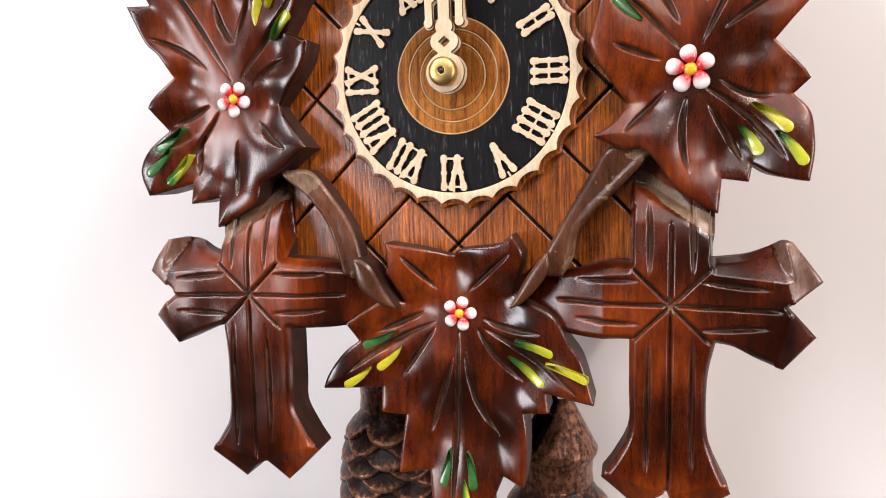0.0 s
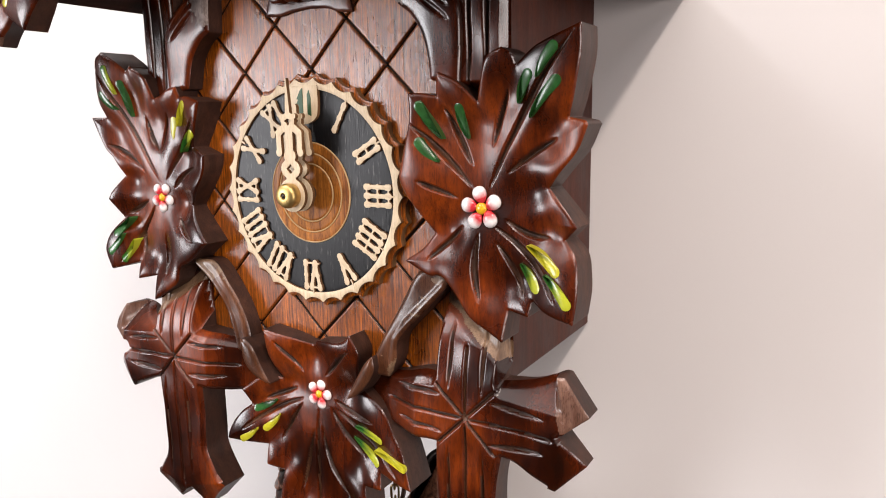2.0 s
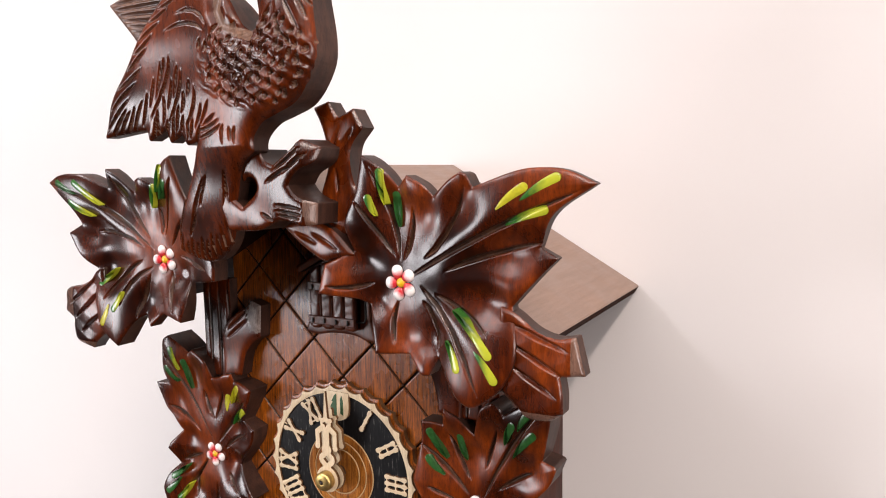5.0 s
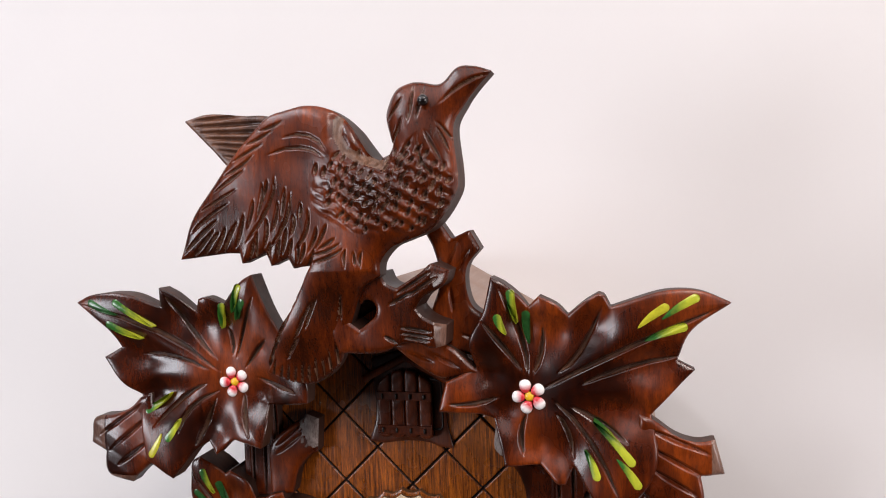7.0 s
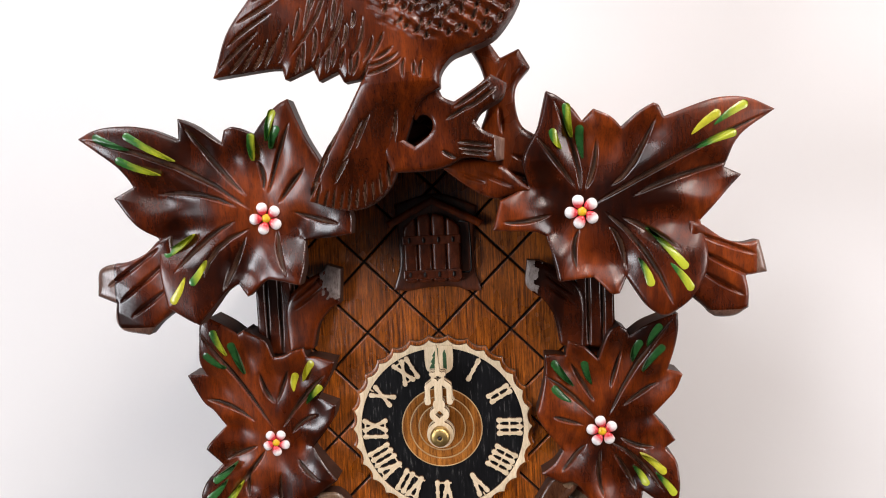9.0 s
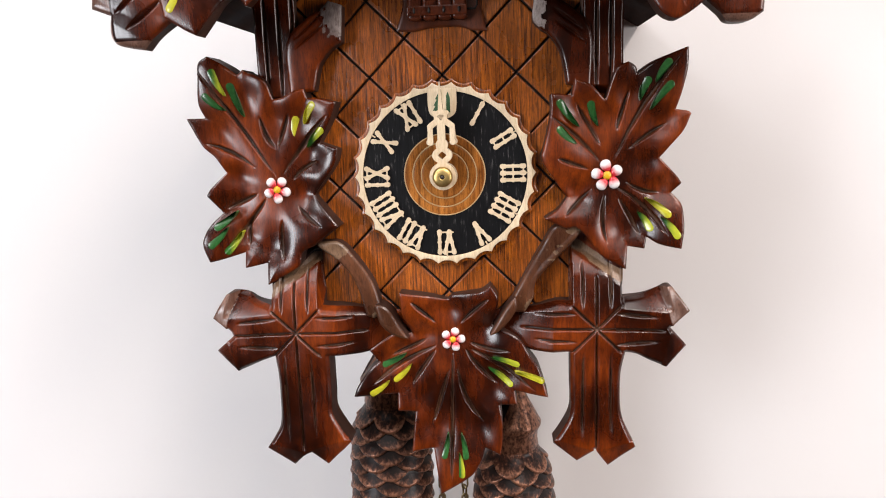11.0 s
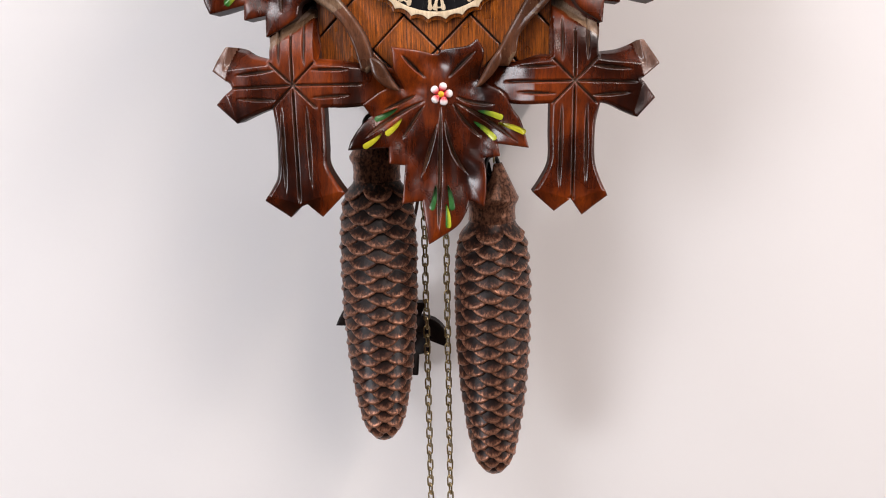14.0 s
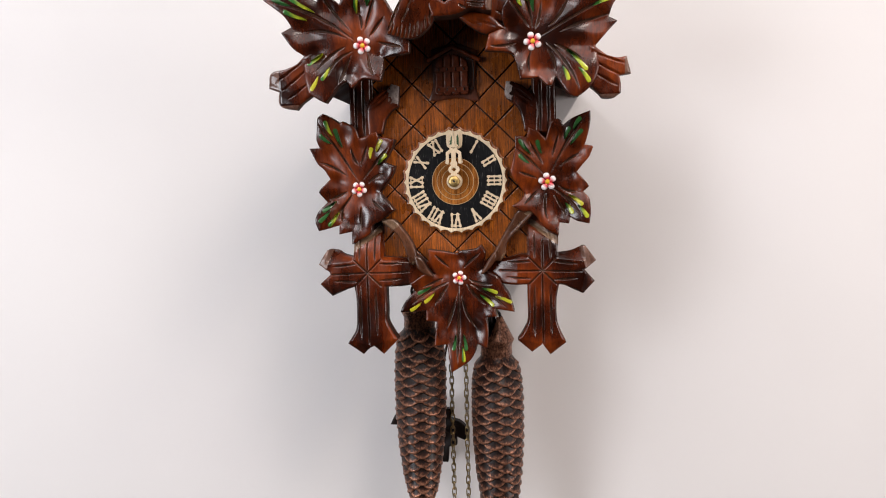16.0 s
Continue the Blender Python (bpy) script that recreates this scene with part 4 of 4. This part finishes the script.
    return np.clip((1 - q) * 1.8, 0, 1) * (0.45 * np.sin(v * 1.5) + 0.35 * ripple(x, z, 4.5, 80))


BIRD_CUTS = [bend(line) for line in EDGE_QUILLS + LOW_QUILLS + MID_QUILLS + BODY_QUILLS + NECK_QUILLS + TAIL_QUILLS]


def bird_face(x, z, d):
    rise = np.clip((z - 102) / 42, 0, 1)
    body = np.exp(-(((x - 18) / 24) ** 2) - ((z - 178) / 26) ** 2)
    y = -46.0 - 9.5 * rise - (1.6 + 5.0 * body) * (1 - np.exp(d / 2.6)) + 0.6 * np.exp(d / 0.4) + 0.5 * ripple(x, z, 30, 43) - breast(x, z)
    for line in BIRD_CUTS:
        y = y + cut(x, z, line, 0.72, 1.35)
    for line in CHIPS:
        y = y + cut(x, z, line, 0.85, 1.5)
    hollow, _ = near(x, z, bend((-4, 198, -1, 187, 13, 181)))
    return y + 2.2 * np.exp(-((hollow / 3.0) ** 2))


def quills(x, z):
    """Where the gouge has gone through the stain; sheen on the cut walls is tinted in."""
    scored = np.maximum.reduce([cut(x, z, line, 0.72, 1.35) for line in BIRD_CUTS]) > 0.7
    scoop = near(x, z, bend((-4, 198, -1, 187, 13, 181)))[0] < 1.7
    chipped = np.maximum.reduce([cut(x, z, line, 0.85, 1.5) for line in CHIPS]) > 0.6
    return np.where(scored | chipped | scoop, 2, 0)


def bird_mesh():
    one = relief("bird", inside_of(outline(BIRD)), bird_face, lambda x, z: -41.0 - 8.5 * np.clip((z - 102) / 42, 0, 1) + 15 * np.exp(-(((x - 18) / 22) ** 2) - ((z - 178) / 24) ** 2), [M_BIRD, M_EDGE, M_QUILL], 0.4, tone=quills)
    wing = [(-69,202),(-59,204),(-47,203),(-31,201),(-25,194),(-41,181),(-50,183),(-57,190)]

    def wing_face(x, z, d):
        y = -52.0 + 0.8 * np.exp(d / 0.6)
        for k in range(7):
            y = y + cut(x, z, (-68 + 2.6 * k, 201.8 - 2.3 * k, -34 + 2.2 * k, 203.0 - 3.6 * k), 0.9, 1.7)
        return y

    two = relief("bird_wing", inside_of(outline(wing)), wing_face, -47.0, [M_STEM, M_EDGE], 0.42)
    bm = bmesh.new()
    bm.from_mesh(one)
    wing_from = len(bm.faces)
    bm.from_mesh(two)
    bm.faces.ensure_lookup_table()
    for f in bm.faces[wing_from:]:
        f.material_index = 4 if f.material_index == 0 else 1
    first = len(bm.faces)
    at = Matrix.Translation((29 * MM, -60.2 * MM, 202 * MM))
    made = bmesh.ops.create_uvsphere(bm, u_segments=14, v_segments=8, radius=2.0 * MM, matrix=at)
    bm.faces.ensure_lookup_table()
    for f in bm.faces[first:]:
        f.material_index, f.smooth = 3, True
    me = bpy.data.meshes.new("carved_bird")
    bm.to_mesh(me)
    bm.free()
    for m in (M_BIRD, M_EDGE, M_QUILL, M_BEAD, M_STEM):
        me.materials.append(m)
    return me


part("carved_bird", bird_mesh(), clock, "carved dark wooden bird with spread wings on the branch")

# ---- cuckoo door ----
surround = [(-17, 100), (-15.5, 75), (-19, 62), (-12, 61.5), (-6, 62.5), (2, 63), (9, 62.5), (14, 61), (20, 60.5), (17, 75), (19, 98), (2, 104)]
board_piece("door_surround", surround, PANEL - 1.2, PANEL + 1.5, [], "smooth brown board round the cuckoo door", 51, 0.2, mats=[M_BOARD, M_EDGE])
board_piece("door_hood", [(-19, 89.5), (0, 99.5), (20, 89), (22, 91.5), (0, 103), (-20.5, 92.5)], -1.0, 3.0, [], "small dark gable over the cuckoo door", 52, 0.8)
door = new("cuckoo_door")
door.parent = clock
tagged(door, "closed dark plank door with two slotted straps")
# added black sheet, puts the shade into the gaps between planks
part("gap_shade", relief("gap_shade", inside_of(np.array([(-13.2, 66), (-13.2, 89.5), (-7, 94.2), (5.5, 94.2), (11.6, 89.5), (11.6, 66)], float)), flat_face(1.0, 0.1), PANEL - 0.6, [M_GROOVE], 0.5), door,
     "black sheet that draws the shaded gaps between the planks")
for k in range(4):
    x0 = -13.4 + 6.3 * k
    pts = [(x0 + 0.2, 66.2)] + [(x0 + 0.2 + 5.9 * s, 95.6 - 6.2 * ((x0 + 0.2 + 5.9 * s + 0.8) / 12.6) ** 2 - 1.5 * (abs(s - 0.5) > 0.4)) for s in (0, 0.12, 0.5, 0.88, 1)] + [(x0 + 6.1, 66.2), (x0 + 4.6, 65.3), (x0 + 1.7, 65.3)]
    part("plank", relief("plank", inside_of(np.array(pts)), lambda x, z, d: -1.0 + 0.9 * np.exp(d / 0.35) + 0.08 * ripple(x, z, 5, 60 + k), PANEL - 1.0, [M_DOOR], 0.4), door)
for zc in (84.2, 69.2):
    strap = part("strap", box_mesh("strap", (-13.5, -1.75, zc - 2.0), (11.9, -0.6, zc + 2.0), M_DOOR, 0.55), door, "dark red-brown wooden strap")
    # black studs stand in for the shaded oval slots of the strap
    for k in range(4):
        part("slot_mark", lathe("slot_mark", [(0.01, -0.5), (0.7, -0.45), (0.95, 0.0), (0.9, 0.3)], M_IRON, 10), strap,
             at=Matrix.Translation(((-10.4 + 6.3 * k) * MM, -2.3 * MM, zc * MM)) @ Matrix.Diagonal((0.62, 0.45, 1.35, 1)))
part("wire_hinge", tube("wire_hinge", [(11, 0, 92), (15.5, 1, 91), (16, 1, 80), (16, 1, 71), (15, 1, 69.5), (11.5, 0.5, 69.5)], 0.45, M_IRON, 8), door, "bent wire beside the door")

# ---- dial ----
dial = part("dial", None, clock, "round black dial with pale wooden roman numerals")


def ring_shape(outer, inner, waves=0.0, count=36, phase=0.0, spiky=False):
    def dist(x, z):
        r, a = np.hypot(x, z), np.arctan2(z, x)
        s = np.abs(np.sin(count * a / 2 + phase))
        edge = outer + waves * ((1 - s) ** 1.3 if spiky else s)
        return np.maximum(r - edge, inner - r)
    return bounded(dist, (-outer - waves, -outer - waves), (outer + waves, outer + waves))


def at_y(y):
    return Matrix.Translation((0, y * MM, 0))


part("scalloped_board", relief("scalloped_board", ring_shape(39.9, 30, 1.7, 30, spiky=True), flat_face(1.8, 0.3), PANEL + 0.3, [M_OAK, M_BURNT], 0.33), dial, "brown scalloped backing board")
part("scalloped_ring", relief("scalloped_ring", ring_shape(38.2, 36.2, 1.7, 30, spiky=True), flat_face(0.1, 0.2), 1.9, [M_CREAM, M_BURNT], 0.3), dial, "pale scalloped rim ring with scorched edges")
part("dial_face", relief("dial_face", ring_shape(36.5, 16), flat_face(1.1, 0.1), PANEL + 0.3, [M_BLACK], 0.6), dial, "matt black dial face")


def disc_face(x, z, d):
    r = np.hypot(x, z)
    y = 0.75 + 0.5 * np.exp(d / 0.4)
    for k in (10.3, 14.1):
        y = y + 0.5 * np.clip(1 - np.abs(r - k) / 0.6, 0, 1)
    return y


disc = part("dial_centre", relief("dial_centre", ring_shape(18.2, -1), disc_face, 2.5, [M_DISC, M_BURNT], 0.35), dial, "brown wooden centre disc with turned rings")
for r in (10.3, 14.1, 17.8):
    part("turned_line", tube("turned_line", [(r * math.cos(a), 0.95, r * math.sin(a)) for a in np.linspace(0, 2 * math.pi, 72, endpoint=False)], 0.28, M_LINE, 6, True), disc)


def bar_d(x, z, a, b, w=0.72):
    """A little turned baluster between two points."""
    d, s = near(x, z, (*a, *b))
    k = [np.hypot(x - (a[0] + (b[0] - a[0]) * q), z - (a[1] + (b[1] - a[1]) * q)) - r for q, r in ((0.0, 1.1), (0.5, 1.0), (1.0, 1.1), (0.1, 1.05), (0.9, 1.05))]
    return np.minimum(d - w, np.minimum.reduce(k))


def numeral_mesh(text):
    """Roman strokes side by side, feet at z = 24.8, heads at z = 35."""
    lo, hi, strokes, x = 25.3, 34.6, [], 0.0
    for ch in text:
        if ch == "I":
            strokes.append(((x, lo), (x, hi)))
            x += 3.0
        elif ch == "V":
            strokes += [((x, hi), (x + 2.0, lo)), ((x + 4.0, hi), (x + 2.0, lo))]
            x += 6.4
        else:
            strokes += [((x, hi), (x + 4.2, lo)), ((x + 4.2, hi), (x, lo))]
            x += 6.6
    xs = [p[0] for s in strokes for p in s]
    mid = (min(xs) + max(xs)) / 2
    strokes = [((a[0] - mid, a[1]), (b[0] - mid, b[1])) for a, b in strokes]
    half = max(xs) - mid
    ties = [(-half, half)] if text.count("I") > 1 or len(text) > 1 else []

    def dist(x, z):
        d = np.minimum.reduce([bar_d(x, z, a, b) for a, b in strokes])
        for x0, x1 in ties:
            for zz in (lo + 0.2, hi - 0.2):
                d = np.minimum(d, np.maximum(np.abs(z - zz) - 0.33, np.abs(x) - half))
            if text in ("II", "III", "IIII"):
                d = np.minimum(d, np.maximum(np.abs(z - (lo + hi) / 2) - 0.33, np.abs(x) - half))
        return np.minimum(d, np.maximum(np.abs(x) - 0.3, np.abs(z - 35.6) - 1.2))

    bounded(dist, (-half - 1.5, 24), (half + 1.5, 37))
    return relief("numeral", dist, flat_face(0.0, 0.1), 1.3, [M_CREAM, M_BURNT], 0.27, closed=False)


for hour, text in enumerate(("I", "II", "III", "IIII", "V", "VI", "VII", "VIII", "IX", "X", "XI"), 1):
    part("numeral", numeral_mesh(text), dial, "pale wooden roman numeral " + text, Matrix.Rotation(radians(30 * hour), 4, "Y"))

# shield at twelve with a plain green fir shape
shield = outline([(-6.2, 37.2), (6.2, 37.2), (6.2, 30), (5.0, 26.0), (0, 24.0), (-5.0, 26.0), (-6.2, 30)], 6, 60)
badge = part("emblem_shield", relief("emblem_shield", inside_of(shield), flat_face(-0.3, 0.15), 1.3, [M_CREAM, M_BURNT], 0.3), dial, "pale shield at the twelve with a green fir shape")
fir = np.array([(-4.4, 27.2), (-1.6, 27.2), (-1.6, 25.8), (-0.2, 25.8), (-0.2, 36.5), (-1.4, 35.5), (-3.0, 32.6), (-2.2, 32.6), (-3.8, 29.9), (-2.9, 29.9)], float)
part("emblem_print", relief("emblem_print", inside_of(fir), flat_face(-0.5, 0.05), -0.2, [M_LOGO], 0.25, closed=False), badge)
bar = np.array([(1.8, 27.5), (3.4, 26.8), (3.4, 33), (2.6, 35.8), (1.8, 34)], float)
part("emblem_print", relief("emblem_print", inside_of(bar), flat_face(-0.5, 0.05), -0.2, [M_LOGO], 0.25, closed=False), badge)


# ---- hour and minute hand ----
def disc_d(x, z, cx, cz, r):
    return np.hypot(x - cx, z - cz) - r


def seg_d(x, z, ax, az, bx, bz, w):
    return near(x, z, (ax, az, bx, bz))[0] - w


def hand_shape(x, z, slim):
    ax = np.abs(x)
    d = np.minimum(disc_d(ax, z, 0, 0, 6.0 - 0.3 * slim), seg_d(ax, z, 0, 5, 0, 9, 2.1))
    d = np.minimum(d, np.hypot(ax / 1.25, z - 9.0) - 3.4)
    d = np.minimum(d, disc_d(ax, z, 0, 13.4, 2.6))
    d = np.minimum(d, seg_d(ax, z, 0, 12, 0, 26, 1.7))
    d = np.minimum(d, seg_d(ax, z, 1.2, 23.8, 4.6, 21.2, 1.25))
    d = np.minimum(d, seg_d(ax, z, 4.7, 20.8, 5.2 - slim, 15.0, 1.1))
    d = np.minimum(d, disc_d(ax, z, 5.4 - slim, 14.6, 1.35))
    d = np.minimum(d, disc_d(ax, z, 0, 25.2, 2.9))
    d = np.minimum(d, disc_d(ax, z, 2.6, 26.8, 0.95))
    star = np.minimum(np.hypot(ax * 1.0, (z - 25.2) * 2.6), np.hypot(ax * 2.6, z - 25.2)) - 1.5
    return np.maximum(np.maximum(d, -(ax * 0.9 + np.abs(z - 9.0) - 1.7)), -star)


def hour_shape(x, z):
    return np.minimum(hand_shape(x, z, 0.0), seg_d(x, z, 0, 26, 0, 30, 1.0))


def minute_shape(x, z):
    tip = np.maximum(np.abs(x) - (1.15 - 0.07 * np.maximum(z - 26, 0)), np.maximum(z - 39.5, 26 - z))
    return np.minimum(hand_shape(x, z, 0.6), tip)


for name, shape, y, turn, label in (("hour_hand", hour_shape, -4.8, -1.0, "pale fretted wooden hour hand pointing to twelve"),
                                    ("minute_hand", minute_shape, -8.6, -0.5, "pale fretted wooden minute hand pointing to twelve")):
    bounded(shape, (-8, -7), (8, 40))
    part(name, relief(name, shape, flat_face(0.0, 0.12), 1.5, [M_CREAM, M_BURNT], 0.27), dial, label,
         at_y(y) @ Matrix.Rotation(radians(turn), 4, "Y"))
part("hand_shaft", lathe("hand_shaft", [(0.01, -9.5), (3.6, -9.5), (3.6, -6.2), (3.0, -6.2), (3.0, 1.2)], M_SHAFT, 28), dial, "dark shaft behind the hour hand")
part("hand_nut", lathe("hand_nut", [(0.9, -12.3), (1.0, -13.0), (1.3, -13.1), (2.6, -12.75), (3.3, -12.6), (3.9, -12.2), (4.25, -11.5), (4.3, -10.4), (4.15, -9.9), (4.15, -8.7), (1.0, -8.6)], M_BRASS, 32), dial,
     "polished brass hand nut")
part("shaft_tip", lathe("shaft_tip", [(0.01, -13.3), (0.6, -13.25), (0.85, -12.9), (0.85, -9.0)], M_SHAFT, 16), dial, "dark steel tip of the shaft")


# ---- pine-cone weights ----
def cone_radius(v):
    """Radius of the casting at v mm below its shoulder."""
    at = [0, 3, 8, 18, 40, 75, 105, 130, 148, 156, 160.5, 162.5]
    rad = [13.0, 15.4, 18.0, 20.2, 21.4, 21.0, 18.9, 15.7, 12.2, 9.2, 5.4, 0.3]
    return np.interp(v * 1.0155, at, rad)


def cone_mesh():
    """A spruce cone: rows of overlapping scales, each swelling to a raised lower rim."""
    nt, nv, pitch, around = 264, 460, 4.13, 6
    th, v = np.meshgrid(np.arange(nt) / nt * 2 * math.pi, np.linspace(0, 160.0, nv), indexing="xy")
    base = cone_radius(v)
    best, rim = np.full(th.shape, -2.4), np.zeros(th.shape)
    k0 = np.floor(v / pitch)
    for dk in range(-1, 4):
        k = k0 - dk
        u = (th / (2 * math.pi) * around + 0.5 * (k % 2) + 0.06 * np.sin(k * 2.1)) % 1 - 0.5
        top = k * pitch - 0.4
        length = 11.0
        low = length * (1 - 2.0 * u**2)
        s = (v - top) / np.maximum(low, 0.1)
        q = np.clip(s, 0, 1)
        h = -2.6 + 4.6 * q**1.15 - 1.4 * np.clip((q - 0.84) / 0.16, 0, 1) ** 2 - 6.0 * u**2
        h = np.where((s > 0) & (s < 1) & (k >= 0), h, -4.0)
        new_rim = np.clip((s - 0.50) / 0.46, 0, 1) * np.clip(1.2 - 2.6 * u**2 - 0.25 * np.sin(k * 5.3 + np.floor(th / (2 * math.pi) * around + 0.5 * (k % 2)) * 2.7), 0.3, 1)
        rim = np.where(h > best, new_rim, rim)
        best = np.maximum(best, h)
    fade = np.clip((160 - v) / 14, 0.2, 1) * np.clip(v / 5, 0.15, 1)
    r = np.maximum(base + best * fade, 0.2)
    verts = np.stack([r * np.cos(th), r * np.sin(th), -v], -1).reshape(-1, 3)
    i, j = np.meshgrid(np.arange(nv - 1), np.arange(nt), indexing="ij")
    i, j = i.ravel(), j.ravel()
    l = (j + 1) % nt
    faces = np.stack([i * nt + j, (i + 1) * nt + j, (i + 1) * nt + l, i * nt + l], 1)
    me = mesh_of("cone_body", verts * MM, faces.tolist(), [M_CONE])
    attr = me.attributes.new("brushed", "FLOAT", "POINT")
    worn = 0.50 * rim + 0.16 * np.clip((v - 120) / 40, 0, 1) + 0.26 * np.clip(1 - v / 12, 0, 1)
    attr.data.foreach_set("value", worn.ravel().astype(np.float32))
    return me


def cap_mesh():
    """The cup on top: a flared collar whose wall rises to a peak front and back, open at the sides."""
    n = 64
    prof = [(12.6, -1.0), (13.4, 0.5), (13.0, 4.0), (13.3, 8.5), (14.9, 11.5), (15.1, 13.0), (14.2, 14.4)]
    verts, faces = [], []
    for r, h in prof:
        for k in range(n):
            a = 2 * math.pi * k / n
            verts.append((r * math.cos(a), r * math.sin(a), h))
    rows = len(prof)
    for step in range(1, 7):
        q = step / 6
        for k in range(n):
            a = 2 * math.pi * k / n
            peak = min(1.0, max(0.0, abs(math.sin(a)) - 0.22) / 0.45)
            rise = 18.0 * peak**0.8 * q
            r = 14.2 - 8.0 * (rise / 18.0) ** 1.1
            verts.append((r * math.cos(a) * (1 - 0.25 * q * peak), r * math.sin(a), 14.4 + rise))
        rows += 1
    for q in range(7, -1, -1):
        for k in range(n):
            a = 2 * math.pi * k / n
            peak = min(1.0, max(0.0, abs(math.sin(a)) - 0.22) / 0.45)
            rise = 18.0 * peak**0.8 * min(q, 6) / 6
            r = 12.6 - 8.0 * (rise / 18.0) ** 1.1
            verts.append((r * math.cos(a) * (1 - 0.25 * q / 7 * peak), r * math.sin(a), 14.2 + rise if q else 6.0))
        rows += 1
    for i in range(rows - 1):
        for k in range(n):
            l = (k + 1) % n
            faces.append((i * n + k, i * n + l, (i + 1) * n + l, (i + 1) * n + k))
    faces.append(tuple(range((rows - 1) * n, rows * n)))
    me = mesh_of("cap", np.array(verts) * MM, faces, [M_CONE])
    attr = me.attributes.new("brushed", "FLOAT", "POINT")
    attr.data.foreach_set("value", np.array([0.37 if i < 13 * n else 0.0 for i in range(len(verts))], np.float32))
    return me


weight = new("pine_cone_weight")
tagged(weight, "cast pine-cone clock weight, black-brown with copper-brushed scales, hanging from a hook", "clock weight", "pine cone weights")
part("cone_body", cone_mesh(), weight)
# dark plug added in the cup so its opening looks shaded
part("shade_plug", lathe("shade_plug", [(0.01, 26), (4.0, 25), (6.5, 19), (9.0, 14), (11.5, 11), (11.5, 2), (0.01, 2)], M_GROOVE, 28, "z"), weight, "added dark plug standing in for the cup's shaded inside")
part("cap", cap_mesh(), weight, "copper-brown cup with two peaked lugs")
ring = [(6.2 * math.cos(a), 0, 30 + 6.2 * math.sin(a)) for a in np.linspace(radians(-70), radians(250), 26)]
part("hook", tube("hook", [(0, 0, 14), (0, 0, 19)] + ring[2:], 1.25, M_IRON, 10), weight, "dark bent iron hook")
part("cross_pin", tube("cross_pin", [(0, -7.5, 22), (0, 7.5, 22)], 1.0, M_IRON, 8), weight)
weight.matrix_basis = pose(-0.0365, 0.041, CLOCK_Z - 0.1215, 0, 0.6, 8)
copy_thing(weight, pose(0.0280, 0.041, CLOCK_Z - 0.1455, 0, -0.6, 52))

# ---- chains ----
def link_mesh():
    pts = []
    for k in range(20):
        a = 2 * math.pi * k / 20
        pts.append((1.7 * math.cos(a), 0, 1.7 * math.sin(a) + (2.0 if math.sin(a) >= 0 else -2.0)))
    return tube("link", pts, 0.55, M_CHAIN, 6, True)


LINK = link_mesh()


def chain(x, y, top, count, label, second):
    ch = new("weight_chain")
    tagged(ch, label, "chain", "weight chains")
    ch.location = (x * MM, y * MM, CLOCK_Z + top * MM)
    rnd = random.Random(int(x * 10) + 500)
    for k in range(count):
        turn = pose(0, 0, 0, 0, 0, (90 if k % 2 else 0) + 28 + rnd.uniform(-7, 7))
        part("link", LINK, ch, at=Matrix.Translation((rnd.uniform(-0.15, 0.15) * MM, 0, (-3 - 5.5 * k) * MM)) @ turn)
    x2, n2 = second
    for k in range(n2):
        turn = pose(0, 0, 0, 0, 0, 90 if k % 2 else 0)
        part("link", LINK, ch, at=Matrix.Translation((x2 * MM, -4 * MM, (-3 - 5.5 * k) * MM)) @ turn)
    end = [(5 * math.cos(a), 0, 5 * math.sin(a)) for a in np.linspace(0, 2 * math.pi, 24, endpoint=False)]
    part("end_ring", tube("end_ring", end, 0.8, M_BRASS, 8, True), ch, "brass end ring", Matrix.Translation((0, 0, (-3 - 5.5 * count - 5) * MM)))
    return ch


chain(-10.7, 45, -68, 84, "thin antique brass chain hanging beside a pine-cone weight", (-26.8, 4))
chain(1.7, 45, -68, 88, "thin antique brass chain hanging beside a pine-cone weight", (27.3, 8))

# ---- pendulum ----
pend = new("pendulum")
pend.location = (-1 * MM, 85 * MM, CLOCK_Z - 0.070)
pend.rotation_euler = (0, radians(12.2), 0)  # swung to one side
tagged(pend, "dark wooden pendulum with a carved leaf bob, swung behind a weight", "pendulum")
part("rod", box_mesh("rod", (-1.0, -1.0, -140), (1.0, 1.0, 2), M_EDGE, 0.4), pend, "flat dark wooden rod")
BOB_HALF = [(6, -140), (18, -137), (16, -147), (26, -148), (34, -154), (37, -164), (25, -163), (27, -170), (20, -174), (22, -187), (9, -190)]
BOB = [(0, -131)] + BOB_HALF + [(0, -197)] + [(-x, z) for x, z in reversed(BOB_HALF)]
bob_in = inside_of(outline(BOB))
bob_face = leaf_face(BOB, (0, -158), [(0, -165, 0, -180, 0, -196), (8, -158, 18, -160, 29, -161), (-8, -158, -18, -160, -29, -161)], -3.0, 1.5, 71)
part("bob", relief("bob", bob_in, bob_face, 4.0, [M_GROOVE], 0.6), pend, "carved blackish leaf bob")

# oval hole in the case's side: a dark disc laid on for its shade
hole = lathe("hole_disc", [(0.01, -0.6), (8.6, -0.6), (9.6, 0.5), (10.0, -0.5)], M_GROOVE, 40)
part("hole_disc", hole, clock, "dark oval disc standing in for a shaded hole in the side of the case", Matrix.Translation((66.0 * MM, 82 * MM, 39.5 * MM)) @ Matrix.Rotation(radians(90), 4, "Z") @ Matrix.Diagonal((0.66, 1, 1.05, 1)))
